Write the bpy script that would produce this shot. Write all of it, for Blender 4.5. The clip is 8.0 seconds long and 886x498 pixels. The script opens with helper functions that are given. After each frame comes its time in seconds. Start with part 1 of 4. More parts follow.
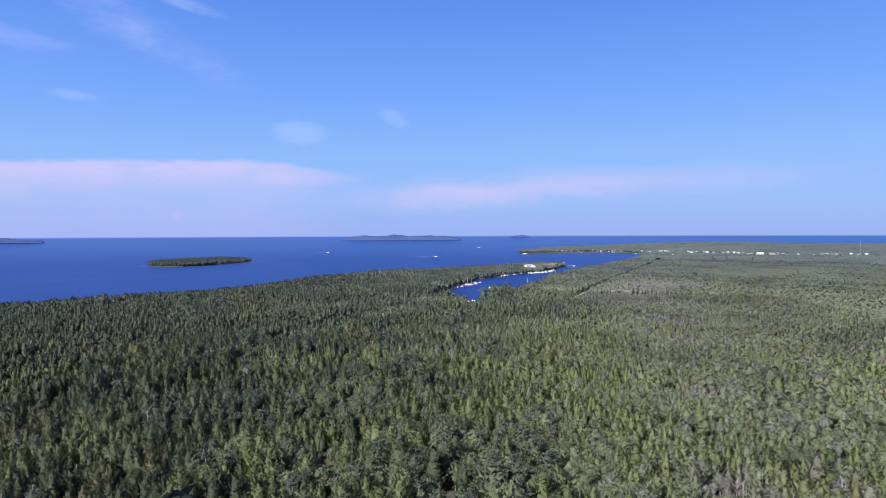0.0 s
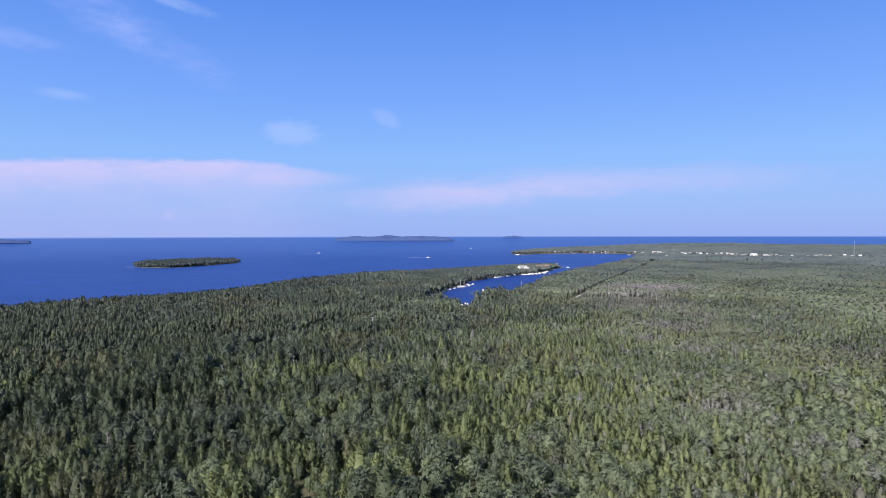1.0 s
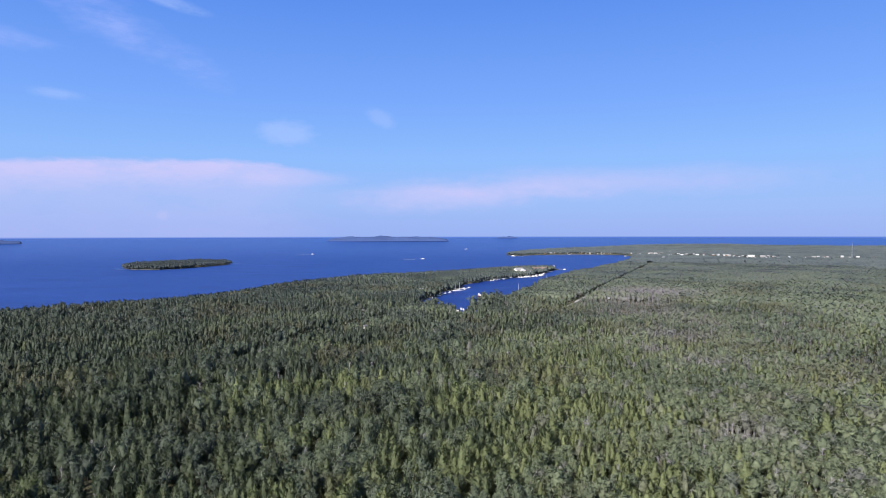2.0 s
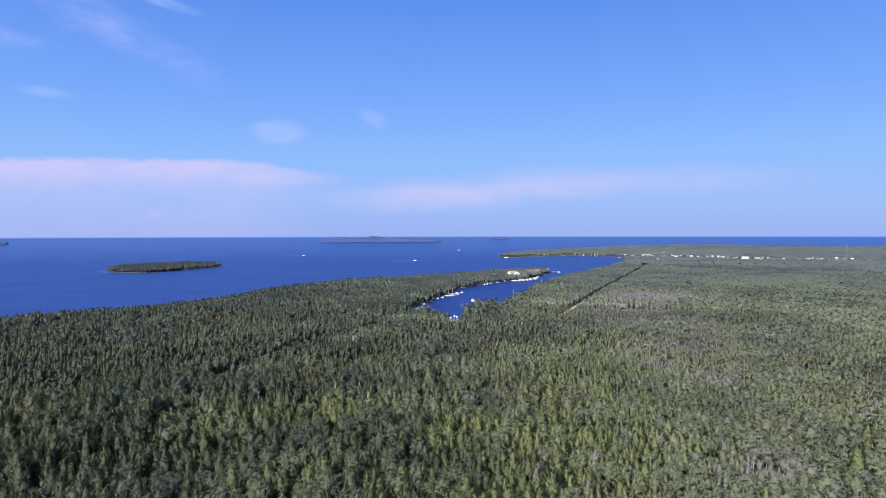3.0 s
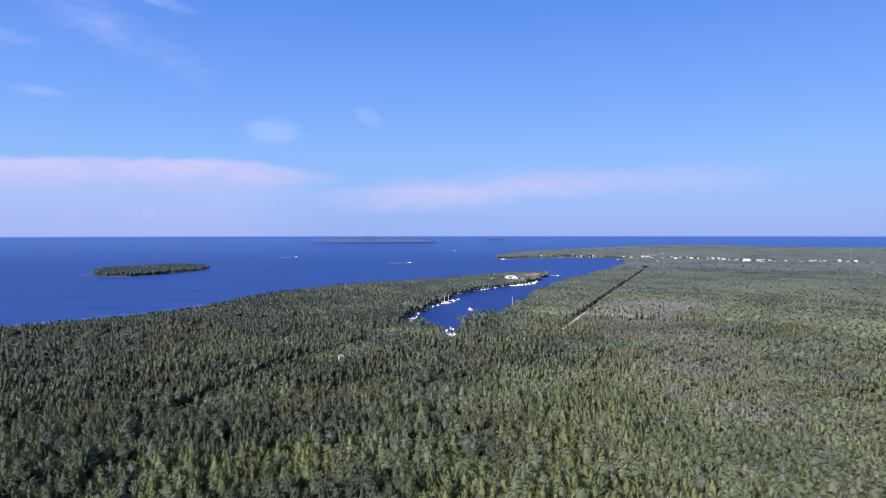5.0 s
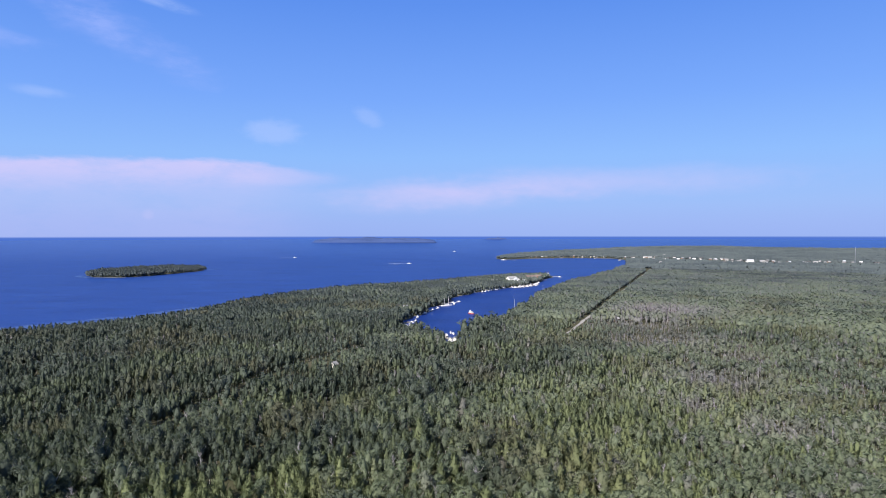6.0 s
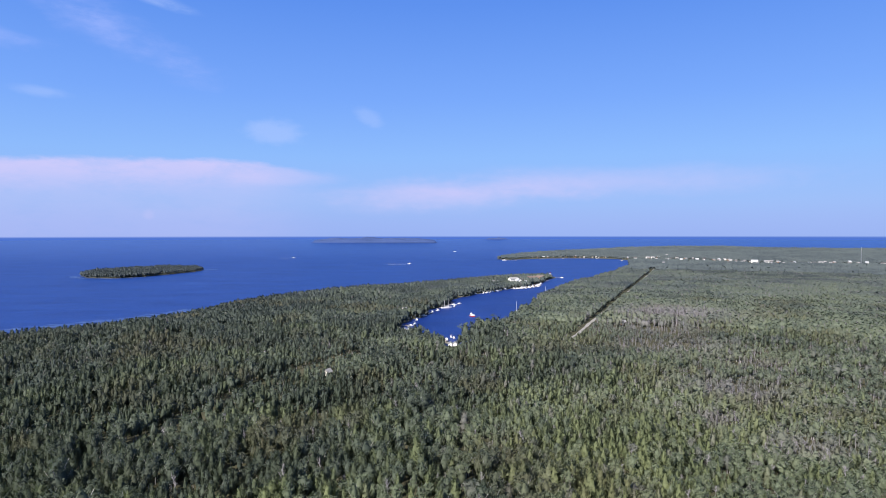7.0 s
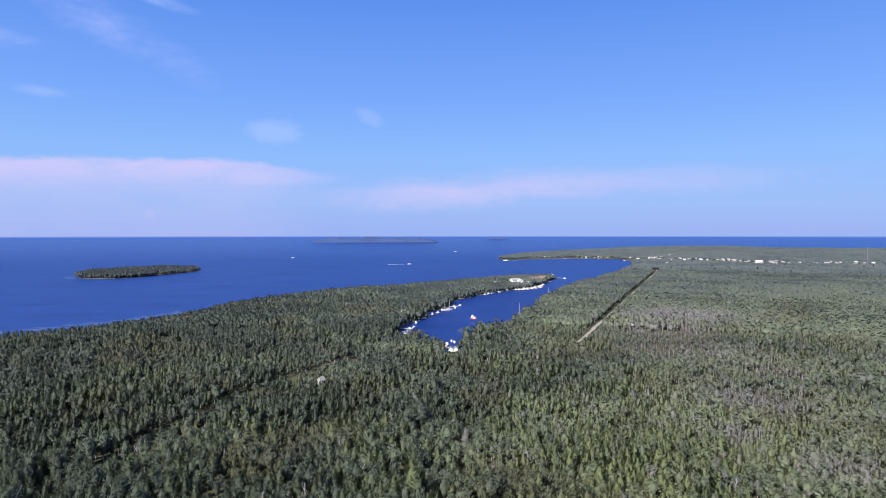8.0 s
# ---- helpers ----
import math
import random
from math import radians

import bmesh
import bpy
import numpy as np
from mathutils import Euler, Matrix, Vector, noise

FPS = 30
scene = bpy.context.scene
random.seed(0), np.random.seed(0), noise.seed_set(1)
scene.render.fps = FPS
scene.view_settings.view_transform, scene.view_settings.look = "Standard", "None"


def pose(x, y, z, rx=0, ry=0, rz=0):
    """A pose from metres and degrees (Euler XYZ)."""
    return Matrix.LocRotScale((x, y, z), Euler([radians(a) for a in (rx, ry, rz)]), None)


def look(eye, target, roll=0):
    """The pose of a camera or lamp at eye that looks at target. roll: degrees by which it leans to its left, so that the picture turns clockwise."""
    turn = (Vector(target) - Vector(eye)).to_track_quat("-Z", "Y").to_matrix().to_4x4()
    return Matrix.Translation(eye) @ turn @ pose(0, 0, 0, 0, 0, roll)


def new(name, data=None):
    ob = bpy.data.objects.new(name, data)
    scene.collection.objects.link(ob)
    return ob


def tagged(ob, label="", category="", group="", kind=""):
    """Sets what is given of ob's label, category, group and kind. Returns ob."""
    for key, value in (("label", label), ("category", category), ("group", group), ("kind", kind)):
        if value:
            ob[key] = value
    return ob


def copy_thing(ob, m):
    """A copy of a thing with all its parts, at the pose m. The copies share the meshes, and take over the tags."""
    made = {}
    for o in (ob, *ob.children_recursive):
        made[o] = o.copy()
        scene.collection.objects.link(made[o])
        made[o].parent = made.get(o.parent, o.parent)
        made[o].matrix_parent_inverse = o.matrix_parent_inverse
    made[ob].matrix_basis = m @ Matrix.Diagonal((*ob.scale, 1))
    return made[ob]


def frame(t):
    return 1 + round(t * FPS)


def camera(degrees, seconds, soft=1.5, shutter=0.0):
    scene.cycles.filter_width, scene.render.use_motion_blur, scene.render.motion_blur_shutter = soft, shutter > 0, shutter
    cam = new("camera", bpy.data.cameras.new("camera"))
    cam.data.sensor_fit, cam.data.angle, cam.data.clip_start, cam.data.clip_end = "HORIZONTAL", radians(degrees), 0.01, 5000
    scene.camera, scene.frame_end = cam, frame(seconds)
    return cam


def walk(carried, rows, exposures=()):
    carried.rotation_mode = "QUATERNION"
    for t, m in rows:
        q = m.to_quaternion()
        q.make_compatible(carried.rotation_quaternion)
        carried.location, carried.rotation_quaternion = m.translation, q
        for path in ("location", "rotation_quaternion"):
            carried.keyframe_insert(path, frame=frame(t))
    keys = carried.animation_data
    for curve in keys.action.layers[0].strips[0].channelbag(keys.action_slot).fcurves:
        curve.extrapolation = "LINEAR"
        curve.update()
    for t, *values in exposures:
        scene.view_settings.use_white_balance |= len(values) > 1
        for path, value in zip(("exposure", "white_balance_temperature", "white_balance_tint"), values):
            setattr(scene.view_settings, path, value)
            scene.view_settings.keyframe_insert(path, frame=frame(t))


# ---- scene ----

# The camera: a drone that glides ahead over the wood and climbs a little.
cam = camera(69.5, 8.0, soft=0.78)
ROWS = [
    (0.0, -0.78, 15.14, 70.97, -0.11, -1.39, 0.20),
    (0.5, -0.88, 25.41, 70.96, -0.57, -1.38, 0.15),
    (1.0, -0.92, 35.71, 71.16, -0.82, -1.34, 0.12),
    (1.5, -0.88, 46.05, 72.28, -0.99, -1.33, 0.10),
    (3.0, -0.39, 77.25, 78.92, -1.95, -1.34, 0.09),
    (3.5, -0.11, 87.71, 81.28, -2.13, -1.37, 0.09),
    (4.0, 0.23, 98.20, 83.25, -2.25, -1.39, 0.06),
    (4.5, 0.62, 108.73, 84.54, -2.35, -1.40, 0.05),
    (6.0, 2.06, 140.50, 84.87, -2.37, -1.36, 0.05),
    (6.5, 2.63, 151.15, 84.86, -2.37, -1.35, 0.06),
    (7.0, 3.23, 161.84, 84.85, -2.33, -1.36, 0.05),
    (7.5, 3.87, 172.56, 84.85, -2.31, -1.36, 0.05),
    (8.0, 4.53, 183.31, 84.84, -2.27, -1.37, 0.03),
]
walk(cam, [(t, pose(x, y, z, 90 + pitch, roll, yaw)) for t, x, y, z, yaw, pitch, roll in ROWS], [(0.0, 1.12), (8.0, 1.12)])

# ---- light: a late-afternoon sun behind the camera's left shoulder, and a hazy blue sky ----
SUN_AZ, SUN_EL = -144.0, 40.0
sun = new("sun", bpy.data.lights.new("sun", "SUN"))
sun.data.energy, sun.data.angle, sun.data.color = 5.0, radians(1.0), (1.0, 0.93, 0.84)
sun.matrix_world = look((0, 0, 300), (-math.sin(radians(SUN_AZ)) * math.cos(radians(SUN_EL)), -math.cos(radians(SUN_AZ)) * math.cos(radians(SUN_EL)), 300 - math.sin(radians(SUN_EL))))


class Graph:
    """A little help for writing node trees as formulas."""

    def __init__(self, tree):
        self.tree, self.nodes = tree, tree.nodes

    def put(self, value, socket):
        if isinstance(value, bpy.types.NodeSocket):
            self.tree.links.new(value, socket)
        else:
            socket.default_value = value

    def math(self, op, a, b=0.0, c=0.0):
        n = self.nodes.new("ShaderNodeMath")
        n.operation = op
        for v, s in zip((a, b, c), n.inputs):
            self.put(v, s)
        return n.outputs[0]

    def mix(self, fac, a, b, blend="MIX"):
        n = self.nodes.new("ShaderNodeMix")
        n.data_type, n.blend_type = "RGBA", blend
        self.put(fac, n.inputs[0]), self.put(a, n.inputs[6]), self.put(b, n.inputs[7])
        return n.outputs[2]

    def ramp(self, fac, stops, mode="LINEAR"):
        n = self.nodes.new("ShaderNodeValToRGB")
        n.color_ramp.interpolation = mode
        while len(n.color_ramp.elements) < len(stops):
            n.color_ramp.elements.new(0.5)
        for e, (p, c) in zip(n.color_ramp.elements, stops):
            e.position, e.color = p, (*c, 1)
        self.put(fac, n.inputs[0])
        return n.outputs[0]

    def span(self, v, lo, hi, a=0.0, b=1.0, smooth=True):
        n = self.nodes.new("ShaderNodeMapRange")
        n.interpolation_type = "SMOOTHSTEP" if smooth else "LINEAR"
        for s, x in zip(n.inputs, (v, lo, hi, a, b)):
            self.put(x, s)
        return n.outputs[0]

    def noise(self, scale, vector=None, detail=3.0, rough=0.55, stretch=None):
        if stretch:
            m = self.nodes.new("ShaderNodeMapping")
            m.inputs["Scale"].default_value = stretch
            self.put(vector, m.inputs[0])
            vector = m.outputs[0]
        n = self.nodes.new("ShaderNodeTexNoise")
        n.inputs["Scale"].default_value, n.inputs["Detail"].default_value, n.inputs["Roughness"].default_value = scale, detail, rough
        if vector is not None:
            self.put(vector, n.inputs["Vector"])
        return n.outputs[0]

    def place(self, kind="Object"):
        return self.nodes.new("ShaderNodeTexCoord").outputs[kind]


def sky_world():
    w = bpy.data.worlds.new("sky")
    scene.world, w.use_nodes = w, True
    g = Graph(w.node_tree)
    out = g.nodes["Background"]
    sky = g.nodes.new("ShaderNodeTexSky")
    sky.sky_type, sky.sun_disc = "NISHITA", False
    sky.sun_elevation, sky.sun_rotation = radians(SUN_EL), radians(SUN_AZ % 360)
    sky.air_density, sky.dust_density, sky.ozone_density = 1.2, 0.6, 3.0
    way = g.place("Generated")
    xyz = g.nodes.new("ShaderNodeSeparateXYZ")
    g.put(way, xyz.inputs[0])
    el = g.math("MULTIPLY", g.math("ARCSINE", xyz.outputs[2]), 57.2958)
    az = g.math("MULTIPLY", g.math("ARCTAN2", xyz.outputs[0], xyz.outputs[1]), 57.2958)
    # the clear air: pale lavender haze low down, deep blue at the top of the view, and brighter overhead, unseen, to
    # fill the shade
    air = g.ramp(g.math("DIVIDE", el, 90), [(0.0, (3.15, 4.75, 9.4)), (0.028, (3.1, 5.0, 9.8)), (0.075, (2.6, 5.0, 10.2)), (0.13, (1.85, 4.0, 10.1)),
                                          (0.22, (1.05, 2.85, 9.0)), (0.45, (2.6, 4.0, 7.8)), (1.0, (2.6, 3.8, 7.0))])
    col = g.mix(g.span(el, 22.0, 55.0, 0.9, 0.3), sky.outputs[0], air)
    # thin evening clouds: azimuth, elevation, half width, half height, strength
    wob = g.noise(9.0, way, 4.0, 0.55, (1, 1, 2.2))
    fine = g.noise(26.0, way, 5.0, 0.6, (1, 1, 3.0))

    def cloud(a, e, wa, we, strength, col, tint, lean=0.0, lo=0.25, hi=1.15, wobble=1.1):
        dx = g.math("SUBTRACT", az, a)
        dy = g.math("SUBTRACT", g.math("SUBTRACT", el, e), g.math("MULTIPLY", dx, lean))
        r = g.math("SQRT", g.math("ADD", g.math("POWER", g.math("ABSOLUTE", g.math("DIVIDE", dx, wa)), 2.0), g.math("POWER", g.math("ABSOLUTE", g.math("DIVIDE", dy, we)), 2.0)))
        r = g.math("ADD", r, g.math("MULTIPLY", g.math("SUBTRACT", wob, 0.5), wobble))
        r = g.math("ADD", r, g.math("MULTIPLY", g.math("SUBTRACT", fine, 0.5), 0.5 * wobble))
        return g.mix(g.math("MULTIPLY", g.span(r, lo, hi, 1.0, 0.0), strength), col, tint)

    pink, pale = (7.3, 6.4, 9.7, 1), (4.4, 5.9, 10.2, 1)
    fibre = g.noise(7.0, way, 6.0, 0.65, (2.2, 1, 6.0))
    # the bank: a crisp flat top that fades downward
    flat = g.math("MULTIPLY", g.math("COSINE", g.math("MULTIPLY", az, 0.0174533)), 6.75)
    top = g.math("SUBTRACT", flat, g.math("MULTIPLY", g.math("POWER", g.math("MULTIPLY", g.math("ADD", az, 26.0), 0.0588), 4.0), 1.3))
    depth = g.math("SUBTRACT", top, g.math("ADD", el, g.math("MULTIPLY", g.math("SUBTRACT", fine, 0.5), 0.8)))
    bank = g.math("MULTIPLY", g.math("MULTIPLY", g.span(depth, -0.15, 0.45), g.span(depth, 0.2, 3.4, 1.0, 0.3)), g.span(az, -17.0, -6.5, 1.0, 0.0))
    bank = g.math("MULTIPLY", bank, g.span(fibre, 0.25, 0.6, 0.6, 1.0))
    col = g.mix(g.math("MULTIPLY", bank, 0.72), col, pink)
    col = g.mix(g.math("MULTIPLY", g.span(el, 3.2, 0.4), 0.25), col, (3.4, 4.4, 9.4, 1))
    col = cloud(2.5, 3.6, 12.0, 1.5, 0.6, col, pink, 0.03, -0.15, 1.3)
    col = cloud(16.0, 4.5, 17.0, 1.4, 0.34, col, pink, 0.0, -0.1, 1.3)
    col = cloud(-12.0, 4.9, 7.0, 0.8, 0.25, col, pink, -0.03)
    col = cloud(-12.2, 8.6, 2.4, 1.15, 0.5, col, pale, -0.05, wobble=1.8)
    col = cloud(-4.2, 10.2, 1.4, 0.9, 0.32, col, pale, -0.35, wobble=2.0)
    col = cloud(-29.8, 10.7, 2.0, 0.45, 0.36, col, pale, -0.05, wobble=1.6)
    col = cloud(-22.4, 1.5, 0.55, 0.45, 0.15, col, pink, 0.0)
    wisp = cloud(-26.0, 16.6, 8.5, 2.0, 0.62, col, (4.1, 5.2, 10.4, 1), -0.42, -0.2, 1.25, 1.6)
    wisp = cloud(-34.0, 14.4, 5.0, 0.9, 0.45, wisp, (3.6, 4.9, 10.2, 1), -0.1, wobble=1.6)
    wisp = cloud(-21.5, 18.3, 3.0, 0.5, 0.4, wisp, pale, -0.2, wobble=1.6)
    col = g.mix(g.span(fibre, 0.3, 0.62, 0.25, 1.0), col, wisp)
    # open lake beyond the reach of the built sheet
    col = g.mix(g.span(el, -0.32, -0.17, 1.0, 0.0, False), col, (0.85, 1.85, 6.4, 1))
    g.put(g.mix(1.0, col, (0.92, 0.92, 0.92, 1), "MULTIPLY"), out.inputs[0])
    out.inputs[1].default_value = 0.05


sky_world()


# ---- materials ----
def material(name, rough=0.7, metal=0.0, spec=0.3):
    m = bpy.data.materials.new(name)
    m.use_nodes = True
    g = Graph(m.node_tree)
    b = g.nodes["Principled BSDF"]
    b.inputs["Roughness"].default_value, b.inputs["Metallic"].default_value, b.inputs["Specular IOR Level"].default_value = rough, metal, spec
    return m, g, b


def bump(g, b, height, strength, distance):
    n = g.nodes.new("ShaderNodeBump")
    n.inputs["Strength"].default_value, n.inputs["Distance"].default_value = strength, distance
    g.put(height, n.inputs["Height"])
    g.put(n.outputs[0], b.inputs["Normal"])


def plain(name, colour, rough=0.6, metal=0.0, vary=0.18, scale=1.5, spec=0.3):
    """Paint, timber or metal with grime and wear at two scales."""
    m, g, b = material(name, rough, metal, spec)
    p = g.place()
    n = g.math("ADD", g.math("MULTIPLY", g.noise(scale, p), 0.6), g.math("MULTIPLY", g.noise(scale * 9, p), 0.4))
    dark = tuple(c * (1 - 1.6 * vary) for c in colour)
    g.put(g.ramp(n, [(0.3, dark), (0.65, colour)]), b.inputs["Base Color"])
    bump(g, b, g.noise(scale * 12, p), 0.25, 0.02)
    return m


# foliage tones with the blue-grey haze of distance put into the colour
HAZE_TONES = [(0.0, (0.050, 0.065, 0.076)), (0.5, (0.076, 0.095, 0.106)), (1.0, (0.122, 0.146, 0.150))]


def leaf(name, stops, single=False, glow=0.4, lace=0.0, patchy=0.36):
    """Foliage: the tone of each tree runs through the stops, with mottling inside the crown. lace: how fine the gaps between the leaf bunches of a spray are, per metre."""
    m, g, b = material(name, 0.62, 0.0, 0.25)
    if single:
        tone = g.nodes.new("ShaderNodeObjectInfo").outputs["Random"]
    else:
        a = g.nodes.new("ShaderNodeAttribute")
        a.attribute_name = "tone"
        tone = a.outputs["Fac"]
    p = g.place()
    shift = []
    for word in ("haze_tint", "rust", "ash"):
        a = g.nodes.new("ShaderNodeAttribute")
        a.attribute_name = word
        shift.append(a.outputs["Fac"])
    mottled = g.math("ADD", tone, g.math("MULTIPLY", g.math("SUBTRACT", g.noise(0.9, p, 4.0, 0.65), 0.5), 1.6 * patchy))
    col = g.ramp(mottled, stops)
    # distance haze, mixed into the leaf colour tree by tree
    col = g.mix(shift[0], col, g.ramp(mottled, HAZE_TONES))
    col = g.mix(g.math("MULTIPLY", shift[1], 0.6), col, (0.120, 0.110, 0.066, 1))
    col = g.mix(g.math("MULTIPLY", shift[2], 0.85), col, (0.225, 0.207, 0.24, 1))
    isle = g.nodes.new("ShaderNodeNewGeometry").outputs["Random Per Island"]
    col = g.mix(g.math("MULTIPLY", isle, patchy), col, (0.5, 0.52, 0.5, 1), "MULTIPLY")
    # noise at two sizes paints shaded gaps and lit leaf clusters into the colour
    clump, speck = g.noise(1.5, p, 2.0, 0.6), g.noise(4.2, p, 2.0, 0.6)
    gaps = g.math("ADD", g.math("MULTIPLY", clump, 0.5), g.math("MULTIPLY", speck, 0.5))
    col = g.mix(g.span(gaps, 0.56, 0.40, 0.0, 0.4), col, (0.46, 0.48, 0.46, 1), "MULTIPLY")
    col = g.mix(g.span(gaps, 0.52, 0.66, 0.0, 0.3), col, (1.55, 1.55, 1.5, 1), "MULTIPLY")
    bunch = g.noise(lace, p, 1.5, 0.6) if lace else gaps
    if lace:
        gaps = g.math("ADD", g.math("MULTIPLY", gaps, 0.4), g.math("MULTIPLY", bunch, 0.6))
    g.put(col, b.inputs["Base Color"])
    bump(g, b, gaps, 0.6, 0.5)
    t = g.nodes.new("ShaderNodeBsdfTranslucent")
    g.put(g.mix(0.5, col, (0.62, 0.72, 0.28, 1), "MULTIPLY"), t.inputs[0])
    s = g.nodes.new("ShaderNodeMixShader")
    s.inputs[0].default_value = glow
    g.put(b.outputs[0], s.inputs[1]), g.put(t.outputs[0], s.inputs[2])
    if lace:
        hole = g.nodes.new("ShaderNodeMixShader")
        g.put(g.span(bunch, 0.46, 0.5), hole.inputs[0])
        g.put(g.nodes.new("ShaderNodeBsdfTransparent").outputs[0], hole.inputs[1])
        g.put(s.outputs[0], hole.inputs[2])
        s = hole
    g.put(s.outputs[0], g.nodes["Material Output"].inputs[0])
    return m


CEDAR_TONES = [(0.0, (0.055, 0.073, 0.052)), (0.35, (0.088, 0.110, 0.064)), (0.7, (0.150, 0.180, 0.090)), (1.0, (0.184, 0.214, 0.106))]
BIRCH_TONES = [(0.0, (0.074, 0.095, 0.078)), (0.4, (0.112, 0.139, 0.101)), (0.75, (0.164, 0.199, 0.130)), (1.0, (0.200, 0.234, 0.150))]
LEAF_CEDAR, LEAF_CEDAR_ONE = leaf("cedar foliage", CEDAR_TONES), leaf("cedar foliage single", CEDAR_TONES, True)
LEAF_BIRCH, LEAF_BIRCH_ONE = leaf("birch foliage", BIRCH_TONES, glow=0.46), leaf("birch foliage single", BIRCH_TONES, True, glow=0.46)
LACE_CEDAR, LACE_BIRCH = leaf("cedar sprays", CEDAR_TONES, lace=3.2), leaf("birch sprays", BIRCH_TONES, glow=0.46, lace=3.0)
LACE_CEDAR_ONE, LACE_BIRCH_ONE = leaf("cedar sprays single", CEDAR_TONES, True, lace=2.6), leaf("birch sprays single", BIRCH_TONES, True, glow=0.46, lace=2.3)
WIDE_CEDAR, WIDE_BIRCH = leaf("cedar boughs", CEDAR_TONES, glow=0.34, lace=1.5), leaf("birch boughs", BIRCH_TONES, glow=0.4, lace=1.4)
LEAF_FAR = leaf("far foliage with haze tint", HAZE_TONES, glow=0.25, patchy=0.12)
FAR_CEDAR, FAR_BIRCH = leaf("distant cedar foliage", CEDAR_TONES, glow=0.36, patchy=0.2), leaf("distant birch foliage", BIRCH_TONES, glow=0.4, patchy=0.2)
TWIG = plain("bare grey twigs", (0.175, 0.162, 0.186), 0.85, vary=0.25, scale=1.0)
BARK = plain("brown bark", (0.13, 0.10, 0.075), 0.9, vary=0.3, scale=3)
BIRCH_BARK = plain("pale birch bark", (0.42, 0.415, 0.41), 0.8, vary=0.35, scale=3)
DEADWOOD = plain("bleached dead wood", (0.36, 0.355, 0.37), 0.85, vary=0.3, scale=3)
WHITE = plain("white paint", (0.64, 0.64, 0.63), 0.5, vary=0.08)
CREAM = plain("weathered cream siding", (0.46, 0.445, 0.41), 0.6, vary=0.12)
GREYWALL = plain("weathered grey siding", (0.27, 0.27, 0.275), 0.7, vary=0.15)
BROWN = plain("brown stained timber", (0.20, 0.12, 0.075), 0.7, vary=0.2)
REDBROWN = plain("red-brown roof", (0.155, 0.118, 0.112), 0.75, vary=0.2)
GREYROOF = plain("grey shingle roof", (0.25, 0.25, 0.26), 0.8, vary=0.2)
WHITEROOF = plain("pale metal roof", (0.42, 0.44, 0.47), 0.4, 0.1, vary=0.08)
DARKROOF = plain("dark roof", (0.07, 0.07, 0.075), 0.7, vary=0.2)
RED = plain("red paint", (0.30, 0.035, 0.035), 0.45, vary=0.1)
DOCKWOOD = plain("silvered dock planks", (0.42, 0.39, 0.35), 0.8, vary=0.2)
GEL = plain("white gelcoat", (0.68, 0.68, 0.69), 0.25, vary=0.05, spec=0.5)
NAVY = plain("navy canvas", (0.03, 0.05, 0.14), 0.8, vary=0.15)
METAL = plain("galvanised steel", (0.5, 0.5, 0.52), 0.4, 0.8, vary=0.1)


def glass_material():
    m, g, b = material("dark window glass", 0.06, 0.0, 0.6)
    b.inputs["Base Color"].default_value = (0.02, 0.025, 0.03, 1)
    return m


GLASS = glass_material()


def ground_material():
    m, g, b = material("forest floor", 0.95, 0, 0.1)
    p = g.place()
    n = g.noise(0.05, p, 5.0, 0.6)
    fine = g.noise(1.2, p, 4.0, 0.7)
    col = g.ramp(n, [(0.3, (0.030, 0.034, 0.020)), (0.5, (0.055, 0.052, 0.034)), (0.7, (0.085, 0.078, 0.055))])
    col = g.mix(g.math("MULTIPLY", fine, 0.5), col, (0.04, 0.045, 0.022, 1))
    z = g.nodes.new("ShaderNodeSeparateXYZ")
    g.put(p, z.inputs[0])
    # bare limestone shelf along the waterline
    rock = g.span(g.math("ADD", z.outputs[2], g.math("MULTIPLY", g.math("SUBTRACT", fine, 0.5), 0.8)), 0.3, 1.1, 1.0, 0.0)
    col = g.mix(rock, col, (0.095, 0.095, 0.088, 1))
    g.put(col, b.inputs["Base Color"])
    bump(g, b, fine, 0.6, 0.3)
    return m


